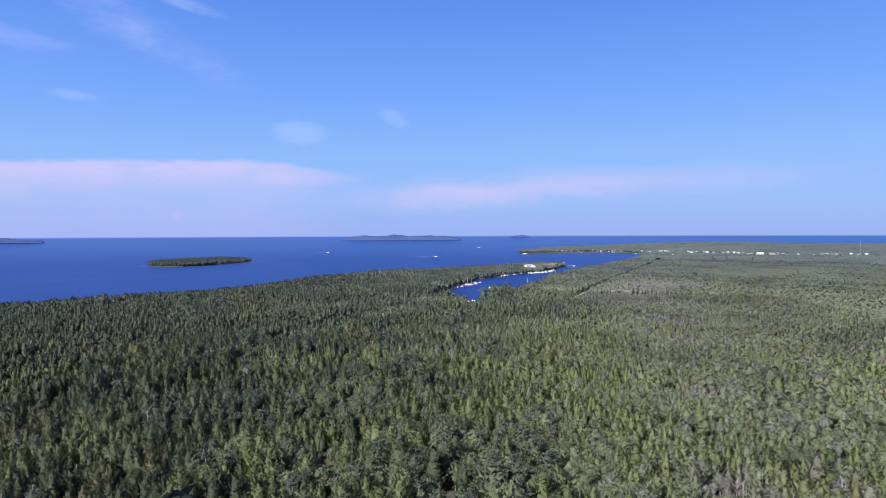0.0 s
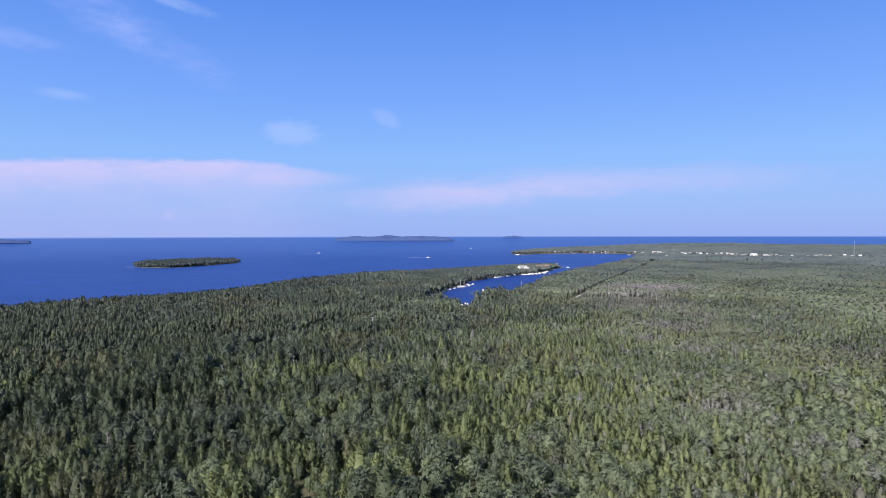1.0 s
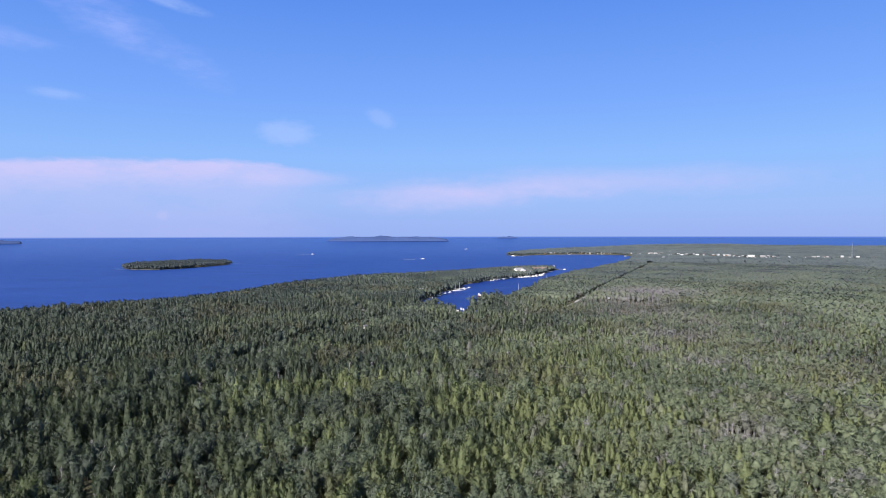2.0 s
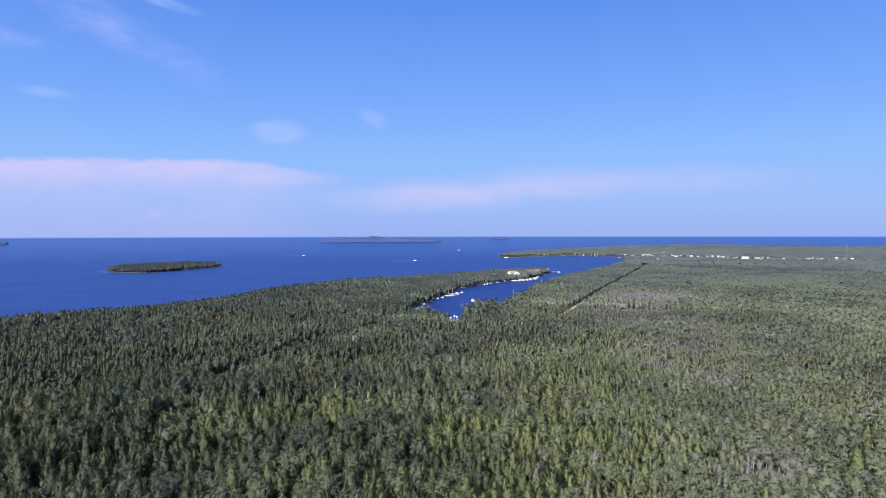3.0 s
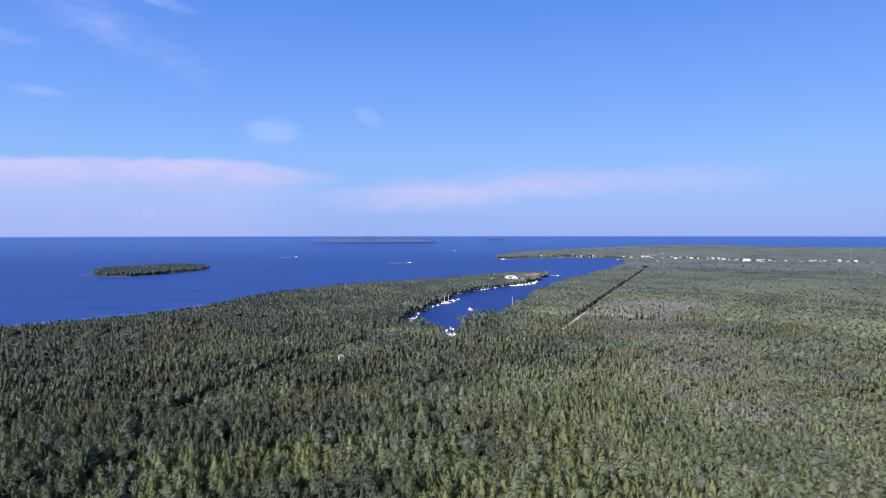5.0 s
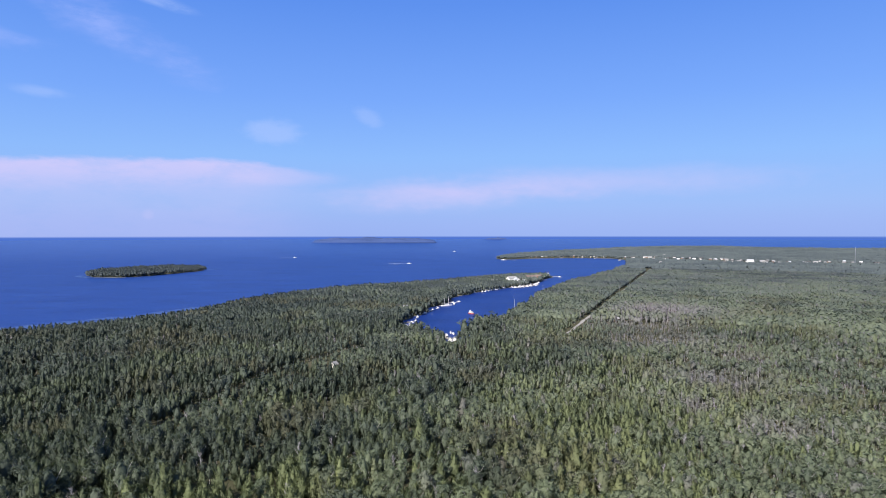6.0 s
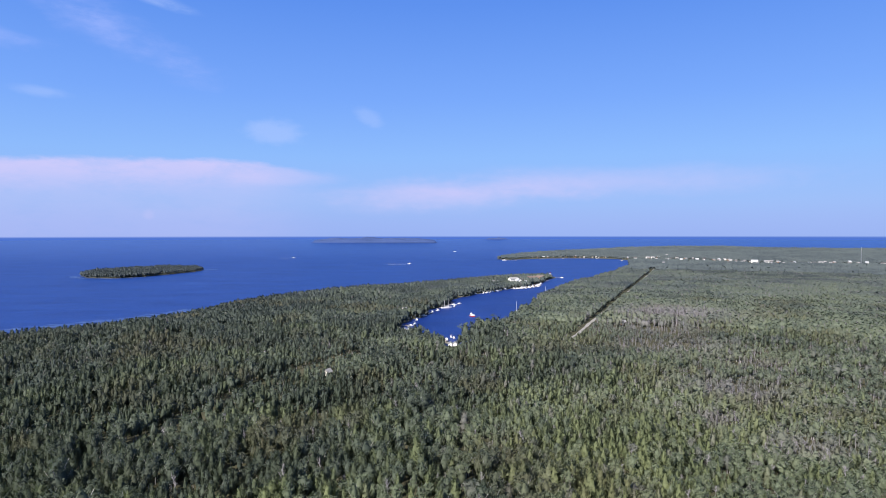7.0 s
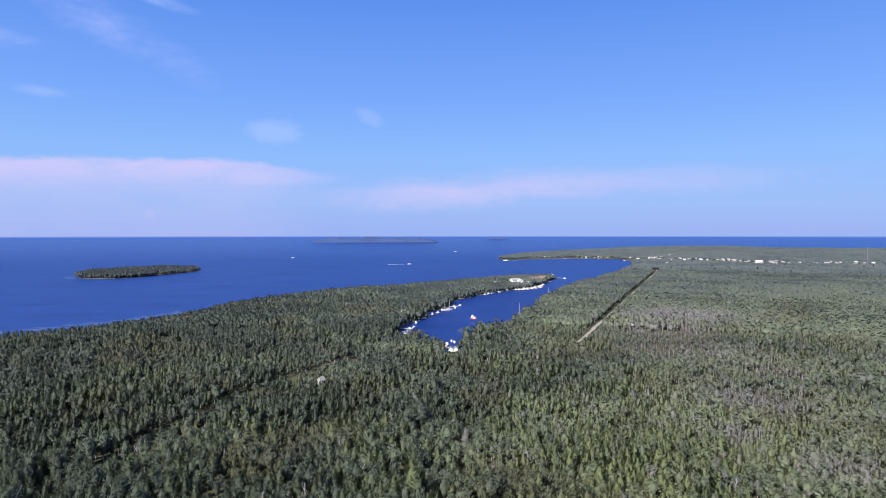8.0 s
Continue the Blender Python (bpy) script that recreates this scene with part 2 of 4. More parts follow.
def water_material():
    """Deep lake: dark blue body colour, wind-ruffled."""
    m, g, b = material("deep blue lake water", 0.4, 0.0, 0.08)
    p = g.place()
    streak = g.noise(0.006, p, 4.0, 0.6, (1, 3.2, 1))
    patch = g.noise(0.03, p, 3.0, 0.6, (1, 2.5, 1))
    s = g.math("ADD", g.math("MULTIPLY", streak, 0.55), g.math("MULTIPLY", patch, 0.45))
    # harbour water painted darker, in place of the shore trees' dark reflections
    xy = g.nodes.new("ShaderNodeSeparateXYZ")
    g.put(p, xy.inputs[0])
    ex, ny = g.math("SUBTRACT", xy.outputs[0], 25.0), g.math("SUBTRACT", xy.outputs[1], 680.0)
    across = g.math("ABSOLUTE", g.math("SUBTRACT", g.math("MULTIPLY", ex, 0.947), g.math("MULTIPLY", ny, 0.322)))
    along = g.math("ADD", g.math("MULTIPLY", ex, 0.322), g.math("MULTIPLY", ny, 0.947))
    harbour_dark = g.math("MULTIPLY", g.span(across, 150.0, 70.0), g.span(along, 640.0, 420.0))
    body = g.ramp(s, [(0.38, (0.004, 0.019, 0.116)), (0.5, (0.006, 0.026, 0.146)), (0.62, (0.009, 0.034, 0.172))])
    g.put(g.mix(harbour_dark, body, (0.66, 0.72, 0.84, 1), "MULTIPLY"), b.inputs["Base Color"])
    waves = g.math("ADD", g.math("MULTIPLY", g.noise(0.35, p, 3.0, 0.6, (1, 1.8, 1)), 0.6), g.math("MULTIPLY", g.noise(1.4, p, 3.0, 0.6), 0.4))
    bump(g, b, waves, 0.7, 0.6)
    lw = g.nodes.new("ShaderNodeLayerWeight")
    gl = g.nodes.new("ShaderNodeBsdfGlossy")
    gl.inputs["Roughness"].default_value = 0.18
    gl.inputs["Color"].default_value = (0.45, 0.62, 0.9, 1)
    s = g.nodes.new("ShaderNodeMixShader")
    g.put(g.span(lw.outputs["Facing"], 0.955, 0.998, 0.0, 0.42), s.inputs[0])
    g.put(b.outputs[0], s.inputs[1]), g.put(gl.outputs[0], s.inputs[2])
    g.put(s.outputs[0], g.nodes["Material Output"].inputs[0])
    return m


def shoal_material():
    m, g, b = material("pale shallow water", 0.3, 0, 0.15)
    p = g.place()
    n = g.noise(0.06, p, 4.0, 0.65)
    g.put(g.ramp(n, [(0.42, (0.008, 0.033, 0.17)), (0.58, (0.04, 0.075, 0.20)), (0.75, (0.11, 0.14, 0.23))]), b.inputs["Base Color"])
    bump(g, b, g.noise(0.8, p, 3.0), 0.5, 0.4)
    # the shelf falls away in patches, and deep water shows between them
    s = g.nodes.new("ShaderNodeMixShader")
    g.put(g.span(g.noise(0.07, p, 4.0, 0.65, (1, 1.6, 1)), 0.36, 0.5, 0.0, 0.85), s.inputs[0])
    g.put(g.nodes.new("ShaderNodeBsdfTransparent").outputs[0], s.inputs[1]), g.put(b.outputs[0], s.inputs[2])
    g.put(s.outputs[0], g.nodes["Material Output"].inputs[0])
    return m


def road_material():
    m, g, b = material("pale gravel road", 0.9, 0, 0.2)
    p = g.place()
    n = g.math("ADD", g.math("MULTIPLY", g.noise(0.15, p), 0.5), g.math("MULTIPLY", g.noise(3.0, p, 4, 0.7), 0.5))
    g.put(g.ramp(n, [(0.35, (0.15, 0.145, 0.14)), (0.65, (0.26, 0.25, 0.245))]), b.inputs["Base Color"])
    bump(g, b, g.noise(5.0, p, 4, 0.7), 0.5, 0.05)
    return m


GROUND, WATER, SHOAL, ROAD = ground_material(), water_material(), shoal_material(), road_material()
FOAM = plain("white wake foam", (0.70, 0.75, 0.82), 0.6, vary=0.15, scale=0.3)

# ---- the plan: coastlines in metres ----
MAINLAND = np.array([
    (-1500, -900), (-1500, 60), (-900, 255), (-560, 470), (-420, 577), (-364, 620), (-300, 682), (-262, 724), (-232, 777), (-210, 842), (-192, 940), (-152, 1005),
    (-95, 1078), (-25, 1145), (63, 1243), (150, 1335), (235, 1372), (268, 1408), (276, 1396),
    (225, 1275), (185, 1180), (157, 1150), (119, 1103), (81, 1047), (54, 1000), (36, 913), (18, 866), (6, 815), (-2, 787), (-12, 740), (-18, 708), (-16, 688),
    (-5, 674), (13, 664), (21, 645), (31, 636), (38, 655), (54, 668),
    (64, 692), (90, 757), (110, 822), (149, 935), (198, 1068), (253, 1196), (302, 1276), (392, 1441), (502, 1662), (582, 1872), (672, 2150),
    (664, 2283), (583, 2336), (487, 2340), (382, 2297), (300, 2220), (268, 2290), (310, 2420), (440, 2760), (700, 3150), (1060, 3500), (1400, 3640), (1680, 3600), (1790, 3330),
    (2057, 3155), (2400, 3080), (3600, 2600), (3600, -900)], float)
ISLAND = np.array([(-672, 1472), (-632, 1430), (-585, 1410), (-545, 1435), (-514, 1530), (-498, 1610), (-495, 1670), (-520, 1715), (-560, 1738), (-615, 1730), (-665, 1660), (-690, 1580),
                   (-692, 1520)], float)
ROADLINE = np.array([(122, 655), (127, 664), (138, 685), (156, 726), (181, 779), (226, 879), (298, 1042), (377, 1217), (479, 1446), (540, 1590)], float)
TRAIL = np.array([(-104, 410), (-97, 446), (-90, 482), (-83, 514), (-66, 546), (-52, 562), (-40, 588)], float)


def off_line(p, line):
    """The distance of points from a run of straight stretches."""
    best = np.full(len(p), 1e9)
    for a, b in zip(line[:-1], line[1:]):
        d = b - a
        t = np.clip(((p - a) @ d) / (d @ d), 0, 1)
        best = np.minimum(best, np.hypot(*(p - a - t[:, None] * d).T))
    return best


def inland(p, poly):
    """The distance of points from a coast, negative on the water."""
    ring = np.vstack([poly, poly[:1]])
    inside = np.zeros(len(p), bool)
    for (ax, ay), (bx, by) in zip(ring[:-1], ring[1:]):
        if ay != by:
            inside ^= ((ay > p[:, 1]) != (by > p[:, 1])) & (p[:, 0] < (bx - ax) * (p[:, 1] - ay) / (by - ay) + ax)
    d = off_line(p, ring)
    return np.where(inside, d, -d)


LATTICE = np.random.default_rng(11).random((256, 256))


def field(p, size, shift=0.0):
    """Smooth value noise, 0 to 1, with features of that many metres."""
    q = p / size + 37.7 + shift
    i = np.floor(q).astype(int)
    f = q - i
    f = f * f * (3 - 2 * f)
    a, b = i[:, 0] % 256, i[:, 1] % 256
    c, d = (a + 1) % 256, (b + 1) % 256
    return (LATTICE[a, b] * (1 - f[:, 0]) + LATTICE[c, b] * f[:, 0]) * (1 - f[:, 1]) + (LATTICE[a, d] * (1 - f[:, 0]) + LATTICE[c, d] * f[:, 0]) * f[:, 1]


def coast(p):
    wob = (field(p, 16) - 0.5) * 9 + (field(p, 45, 5.0) - 0.5) * 8
    return np.maximum(inland(p, MAINLAND), inland(p, ISLAND)) + wob * np.clip((np.hypot(*(p - (20, 660)).T) - 40) / 60, 0.15, 1)


def height(p, d=None):
    d = coast(p) if d is None else d
    rise = np.where(d > 0, 2.6 * (1 - np.exp(-np.maximum(d, 0) / 5)), np.maximum(d * 0.5, -5))
    far = np.maximum(0, (np.hypot(p[:, 0], p[:, 1] - 100) - 3000) / 1880)
    return rise + 45 * far ** 2 + np.where(d > 0, np.minimum(d / 40, 1) * (field(p, 120, 9.0) * 2.4 - 0.6), 0)


def part(name, bm, mat, parent=None, label="", smooth=False):
    me = bpy.data.meshes.new(name)
    bm.normal_update()
    bm.to_mesh(me)
    bm.free()
    me.materials.append(mat)
    if smooth:
        me.shade_smooth()
    ob = new(name, me)
    ob.parent = parent
    return tagged(ob, label) if label else ob


def grid_ground():
    xs = np.concatenate([np.arange(-1500, -720, 60), np.arange(-720, -470, 10), np.arange(-470, -420, 25), np.arange(-420, 420, 9), np.arange(420, 1200, 20), np.arange(1200, 3660, 60)])
    ys = np.concatenate([np.arange(-900, 120, 60), np.arange(120, 1440, 9), np.arange(1440, 2460, 18), np.arange(2460, 3790, 45)])
    gx, gy = np.meshgrid(xs, ys, indexing="ij")
    p = np.stack([gx.ravel(), gy.ravel()], 1)
    z = height(p)
    n, k = len(xs), len(ys)
    idx = np.arange(n * k).reshape(n, k)
    faces = np.stack([idx[:-1, :-1], idx[1:, :-1], idx[1:, 1:], idx[:-1, 1:]], -1).reshape(-1, 4)
    faces = faces[coast(p)[faces].max(1) > -7.8]
    me = bpy.data.meshes.new("ground")
    me.from_pydata(np.column_stack([p, z]), [], faces)
    me.materials.append(GROUND)
    me.shade_smooth()
    return tagged(new("ground", me), "dark forest floor with a pale limestone shore", "ground", kind="structure")


grid_ground()


def lake():
    """One round sheet out to the haze, its far rim lifted a little towards the eye's horizon."""
    bm = bmesh.new()
    radii = [0, 300, 700, 1200, 1800, 2400, 3000, 3300, 3600, 3900, 4150, 4400, 4600, 4750, 4880]
    rings = []
    for r in radii:
        z = 45 * max(0, (r - 3000) / 1880) ** 2
        n = 1 if r == 0 else 128
        rings.append([bm.verts.new((r * math.sin(math.tau * i / n), 100 + r * math.cos(math.tau * i / n), z)) for i in range(n)])
    for i in range(128):
        bm.faces.new((rings[0][0], rings[1][(i + 1) % 128], rings[1][i]))
        for a, b in zip(rings[1:-1], rings[2:]):
            bm.faces.new((a[i], a[(i + 1) % 128], b[(i + 1) % 128], b[i]))
    ob = part("water", bm, WATER, smooth=True)
    ob.data.attributes.new("custom_normal", "FLOAT_VECTOR", "POINT").data.foreach_set("vector", np.tile((0.0, 0.0, 1.0), len(ob.data.vertices)).astype(np.float32))
    return tagged(ob, "deep blue lake, lightly ruffled by wind", "lake", kind="structure")


lake()


def ribbon(name, line, half, mat, z, wobble=0.0, label="", category=""):
    bm = bmesh.new()
    rng = random.Random(len(name))
    last = None
    steps = []
    for a, b in zip(line[:-1], line[1:]):
        n = max(1, int(np.hypot(*(b - a)) / 8))
        steps += [a + (b - a) * i / n for i in range(n)]
    steps.append(line[-1])
    steps = np.array(steps)
    zs = height(steps) if z is None else np.full(len(steps), z)
    for i, q in enumerate(steps):
        d = steps[min(i + 1, len(steps) - 1)] - steps[max(i - 1, 0)]
        d = d / np.hypot(*d)
        w, v = half + rng.uniform(-wobble, wobble), half + rng.uniform(-wobble, wobble)
        pair = [bm.verts.new((q[0] - d[1] * w, q[1] + d[0] * w, zs[i] + 0.12)), bm.verts.new((q[0] + d[1] * v, q[1] - d[0] * v, zs[i] + 0.12))]
        if last:
            bm.faces.new((last[0], last[1], pair[1], pair[0]))
        last = pair
    return tagged(part(name, bm, mat), label, category, kind="structure")


ribbon("road", ROADLINE, 1.5, ROAD, None, 0.5, "pale straight gravel road cut through the wood", "road")
ribbon("shallow_water", np.array([(-372, 722), (-350, 748), (-326, 772), (-290, 806), (-268, 846), (-250, 892)], float), 11, SHOAL, -0.08, 5, "pale shallow water over limestone shelf", "water")
ribbon("shallow_water", np.array([(-690, 1470), (-660, 1430), (-600, 1398), (-545, 1415), (-520, 1440)], float), 9, SHOAL, -0.08, 4, "pale shallow water round the island", "water")
ribbon("shallow_water", np.array([(-496, 1690), (-482, 1715), (-472, 1728)], float), 9, SHOAL, -0.08, 3, "pale shoal off the island's tip", "water")


# ---- trees ----
def tube(a, b, ra, rb, sides=4):
    """A tapered stick as points, triangles and normals."""
    a, b = np.array(a, float), np.array(b, float)
    d = (b - a) / np.linalg.norm(b - a)
    u = np.cross(d, (0.3, 0.9, 0.2))
    u /= np.linalg.norm(u)
    v = np.cross(d, u)
    ang = np.arange(sides) * math.tau / sides
    ring = np.cos(ang)[:, None] * u + np.sin(ang)[:, None] * v
    pts = np.vstack([a + ring * ra, b + ring * rb])
    tris = []
    for i in range(sides):
        j = (i + 1) % sides
        tris += [(i, j, sides + j), (i, sides + j, sides + i)]
    return pts, tris, np.vstack([ring, ring])


def spray(a, b, c, normal):
    """One spray of leaves, facing out of the crown."""
    p = np.array([a, b, c])
    flip = np.cross(p[1] - p[0], p[2] - p[0]) @ normal < 0
    return p, [(0, 2, 1) if flip else (0, 1, 2)], np.array([normal] * 3)


def join(pieces):
    pts, tris, norms, n = [], [], [], 0
    for p, t, m in pieces:
        pts.append(p)
        tris.append(np.array(t) + n)
        norms.append(m)
        n += len(p)
    return np.vstack(pts), np.vstack(tris), np.vstack(norms)


def core(profile, sides, rng):
    """A lumpy closed body of revolution from (height, radius) pairs."""
    pts, tris, norms = [], [], []
    mid = sum(z for z, r in profile) / len(profile)
    for k, (z, r) in enumerate(profile):
        for i in range(sides):
            a = math.tau * (i + 0.5 * (k % 2)) / sides
            q = r * rng.uniform(0.75, 1.2)
            pts.append((q * math.cos(a), q * math.sin(a), z + rng.uniform(-0.12, 0.12)))
            n = Vector((math.cos(a) + rng.uniform(-0.45, 0.45), math.sin(a) + rng.uniform(-0.45, 0.45), 0.35 + 0.25 * (z - mid))).normalized()
            norms.append(tuple(n))
    for k in range(len(profile) - 1):
        for i in range(sides):
            j = (i + 1) % sides
            a, b, c, d = k * sides + i, k * sides + j, (k + 1) * sides + j, (k + 1) * sides + i
            tris += [(a, b, c), (a, c, d)]
    return np.array(pts), np.array(tris), np.array(norms)


def unit(v):
    return v / np.linalg.norm(v)


def loose(rng, spread):
    return np.array([rng.gauss(0, spread), rng.gauss(0, spread), rng.gauss(0, spread)])


def cedar_shape(rng, n, wide=1.0, big=1.0, sides=5, fill=0.62):
    """A cedar 10 m high: bark, sprays of leaves, and the dense heart of the crown. n sprays of that size factor."""
    lean = np.array([rng.uniform(-0.35, 0.35), rng.uniform(-0.35, 0.35), 0.0])
    blunt = rng.uniform(0.36, 0.66)
    bark = [tube((0, 0, -0.5), lean + (0, 0, 9.0), 0.15, 0.03, 3)]
    heart = core([(z, r * wide * fill) for z, r in ((0.7, 1.5), (2.8, 2.2), (6.0, 1.5), (8.3, 0.75), (9.5, 0.1))][5 - sides:], sides, rng)
    leaves = []
    bulge = [rng.uniform(0.72, 1.28) for _ in range(12)]
    for i in range(n):
        h = 0.03 + 0.95 * ((i + rng.random()) / n) ** 1.1
        a = i * 2.39996 + rng.uniform(-0.6, 0.6)
        r = 2.6 * wide * (1 - h) ** blunt * min(1, 0.6 + h * 2.0) * bulge[int((a % math.tau) / math.tau * 3) % 3 + 3 * int(h * 3.99)] * rng.uniform(0.6, 1.15) + 0.08
        out = np.array([math.cos(a), math.sin(a), 0.0])
        mid = lean * h + out * r + (0, 0, 0.6 + 9.2 * h)
        across = np.array([-out[1], out[0], rng.uniform(-0.4, 0.4)])
        normal = unit(out * (0.95 - 0.4 * h) + (0, 0, 0.45 + 0.35 * h) + loose(rng, 0.34))
        size = big * rng.uniform(0.65, 1.35) * (1.1 - 0.35 * h)
        grow = unit(out * rng.uniform(0.15, 0.8) + (0, 0, rng.uniform(0.4, 1.2)) + across * rng.uniform(-0.3, 0.3)) * size * 1.25
        leaves.append(spray(mid - grow * 0.5 - across * 0.45 * size, mid - grow * 0.4 + across * 0.45 * size, mid + grow * 0.7, normal))
    tip = lean + (0, 0, 9.3)
    leaves.append(spray(tip + (-0.3, 0, -0.4), tip + (0.3, 0.1, -0.4), tip + (0, 0, 0.8), np.array((0, -0.5, 0.85))))
    return join(bark), join(leaves), heart


def birch_shape(rng, n, limbs=5, big=1.0, sides=6, fill=0.6):
    """A birch or aspen 10 m high, with pale limbs and a loose uneven crown of many small lobes."""
    bark = [tube((0, 0, -0.5), (0.2, 0.1, 7.5), 0.14, 0.07, 3)]
    lobes = []
    for i in range(limbs):
        a = math.tau * (i + rng.uniform(-0.3, 0.3)) / limbs
        r, z = rng.uniform(0.9, 1.7), rng.uniform(4.4, 7.6)
        c = np.array([r * math.cos(a), r * math.sin(a), z])
        lobes.append((c, rng.uniform(0.9, 1.35)))
        if sides > 4:
            b = a + rng.uniform(0.4, 1.0)
            lobes.append((np.array([r * 0.8 * math.cos(b), r * 0.8 * math.sin(b), z + rng.uniform(0.8, 1.8)]), rng.uniform(0.7, 1.05)))
        bark.append(tube((0.1, 0, z - 2.2), c * (1.15, 1.15, 1) + (0, 0, rng.uniform(0.7, 2.4)), 0.085, 0.035, 3))
    lobes.append((np.array([rng.uniform(-0.4, 0.4), rng.uniform(-0.4, 0.4), 8.5]), 1.15))
    middle = np.array([0, 0, 5.4])
    heart = core([(z, r * fill) for z, r in ((2.6, 1.1), (4.8, 2.2), (7.2, 2.0), (8.9, 0.5))], max(sides, 4), rng)
    leaves = []
    for i in range(n):
        c, r = lobes[i % len(lobes)]
        d = unit(np.array([rng.gauss(0, 1), rng.gauss(0, 1), rng.gauss(0.3, 0.9)]))
        q = c + d * r * rng.uniform(0.6, 1.15)
        t = unit(loose(rng, 0.6) + unit(q - middle) * 0.5 + (0, 0, 0.35))
        t -= d * (t @ d) * 0.5
        t = unit(t) * big * rng.uniform(0.4, 0.8)
        w = np.cross(d, t) * rng.uniform(0.5, 0.85)
        normal = unit(d * 0.75 + unit(q - middle) * 0.6 + (0, 0, 0.35) + loose(rng, 0.38))
        leaves.append(spray(q - t * 0.7 - w, q - t * 0.6 + w, q + t, normal))
    return join(bark), join(leaves), heart


def dead_shape(rng, n=14, twiggy=60, thick=1.0):
    """A bleached dead tree, 10 m high: a bare stem and upswept broken limbs."""
    top = np.array([rng.uniform(-0.6, 0.6), rng.uniform(-0.6, 0.6), rng.uniform(8.0, 10.0)])
    bark = [tube((0, 0, -0.5), top * 0.55, 0.12, 0.08, 4), tube(top * 0.55, top, 0.08, 0.02, 4)]
    for i in range(n):
        h = rng.uniform(0.35, 0.95)
        a = rng.uniform(0, math.tau)
        r = rng.uniform(0.7, 2.4) * (1.25 - h)
        s = top * h
        e = s + np.array([r * math.cos(a), r * math.sin(a), rng.uniform(0.4, 1.8)])
        bark.append(tube(s, e, 0.08, 0.035, 3))
        for _ in range(2):
            m = s + (e - s) * rng.uniform(0.4, 0.9)
            bark.append(tube(m, m + np.array([rng.uniform(-0.7, 0.7), rng.uniform(-0.7, 0.7), rng.uniform(0.3, 1.0)]), 0.04, 0.02, 3))
    twigs = []
    for i in range(twiggy):
        h = rng.uniform(0.4, 1.0)
        a = rng.uniform(0, math.tau)
        out = np.array([math.cos(a), math.sin(a), 0.0])
        q = top * h + out * rng.uniform(0.2, 2.3) * (1.25 - h)
        t = unit(out * rng.uniform(0.1, 0.7) + (0, 0, 1) + loose(rng, 0.3)) * rng.uniform(0.5, 1.1)
        w = np.cross(t, unit(out + loose(rng, 0.5))) * 0.09 * thick
        twigs.append(spray(q - w, q + w, q + t, unit(out + (0, 0, 0.5))))
    return join(bark), join(twigs)


def soften(shapes, k):
    """Lets the light fall on a far crown as on the loose canopy round it."""
    out = []
    for bark, leaves, heart in shapes:
        out.append((None, *((p, t, np.array([unit(v * (1 - k) + (0, 0, k)) for v in m])) for p, t, m in (leaves, heart))))
    return out


def distant_cedar_shape(rng):
    p, t, m = core([(1.0, 1.8), (5.0, 1.9), (9.9, 0.2)], 3, rng)
    return None, (p, t, np.array([unit(v * 0.45 + (0, 0, 0.55)) for v in m]))


def distant_birch_shape(rng):
    p, t, m = core([(2.0, 1.9), (6.4, 2.4), (9.6, 0.5)], 3, rng)
    return None, (p, t, np.array([unit(v * 0.45 + (0, 0, 0.55)) for v in m]))


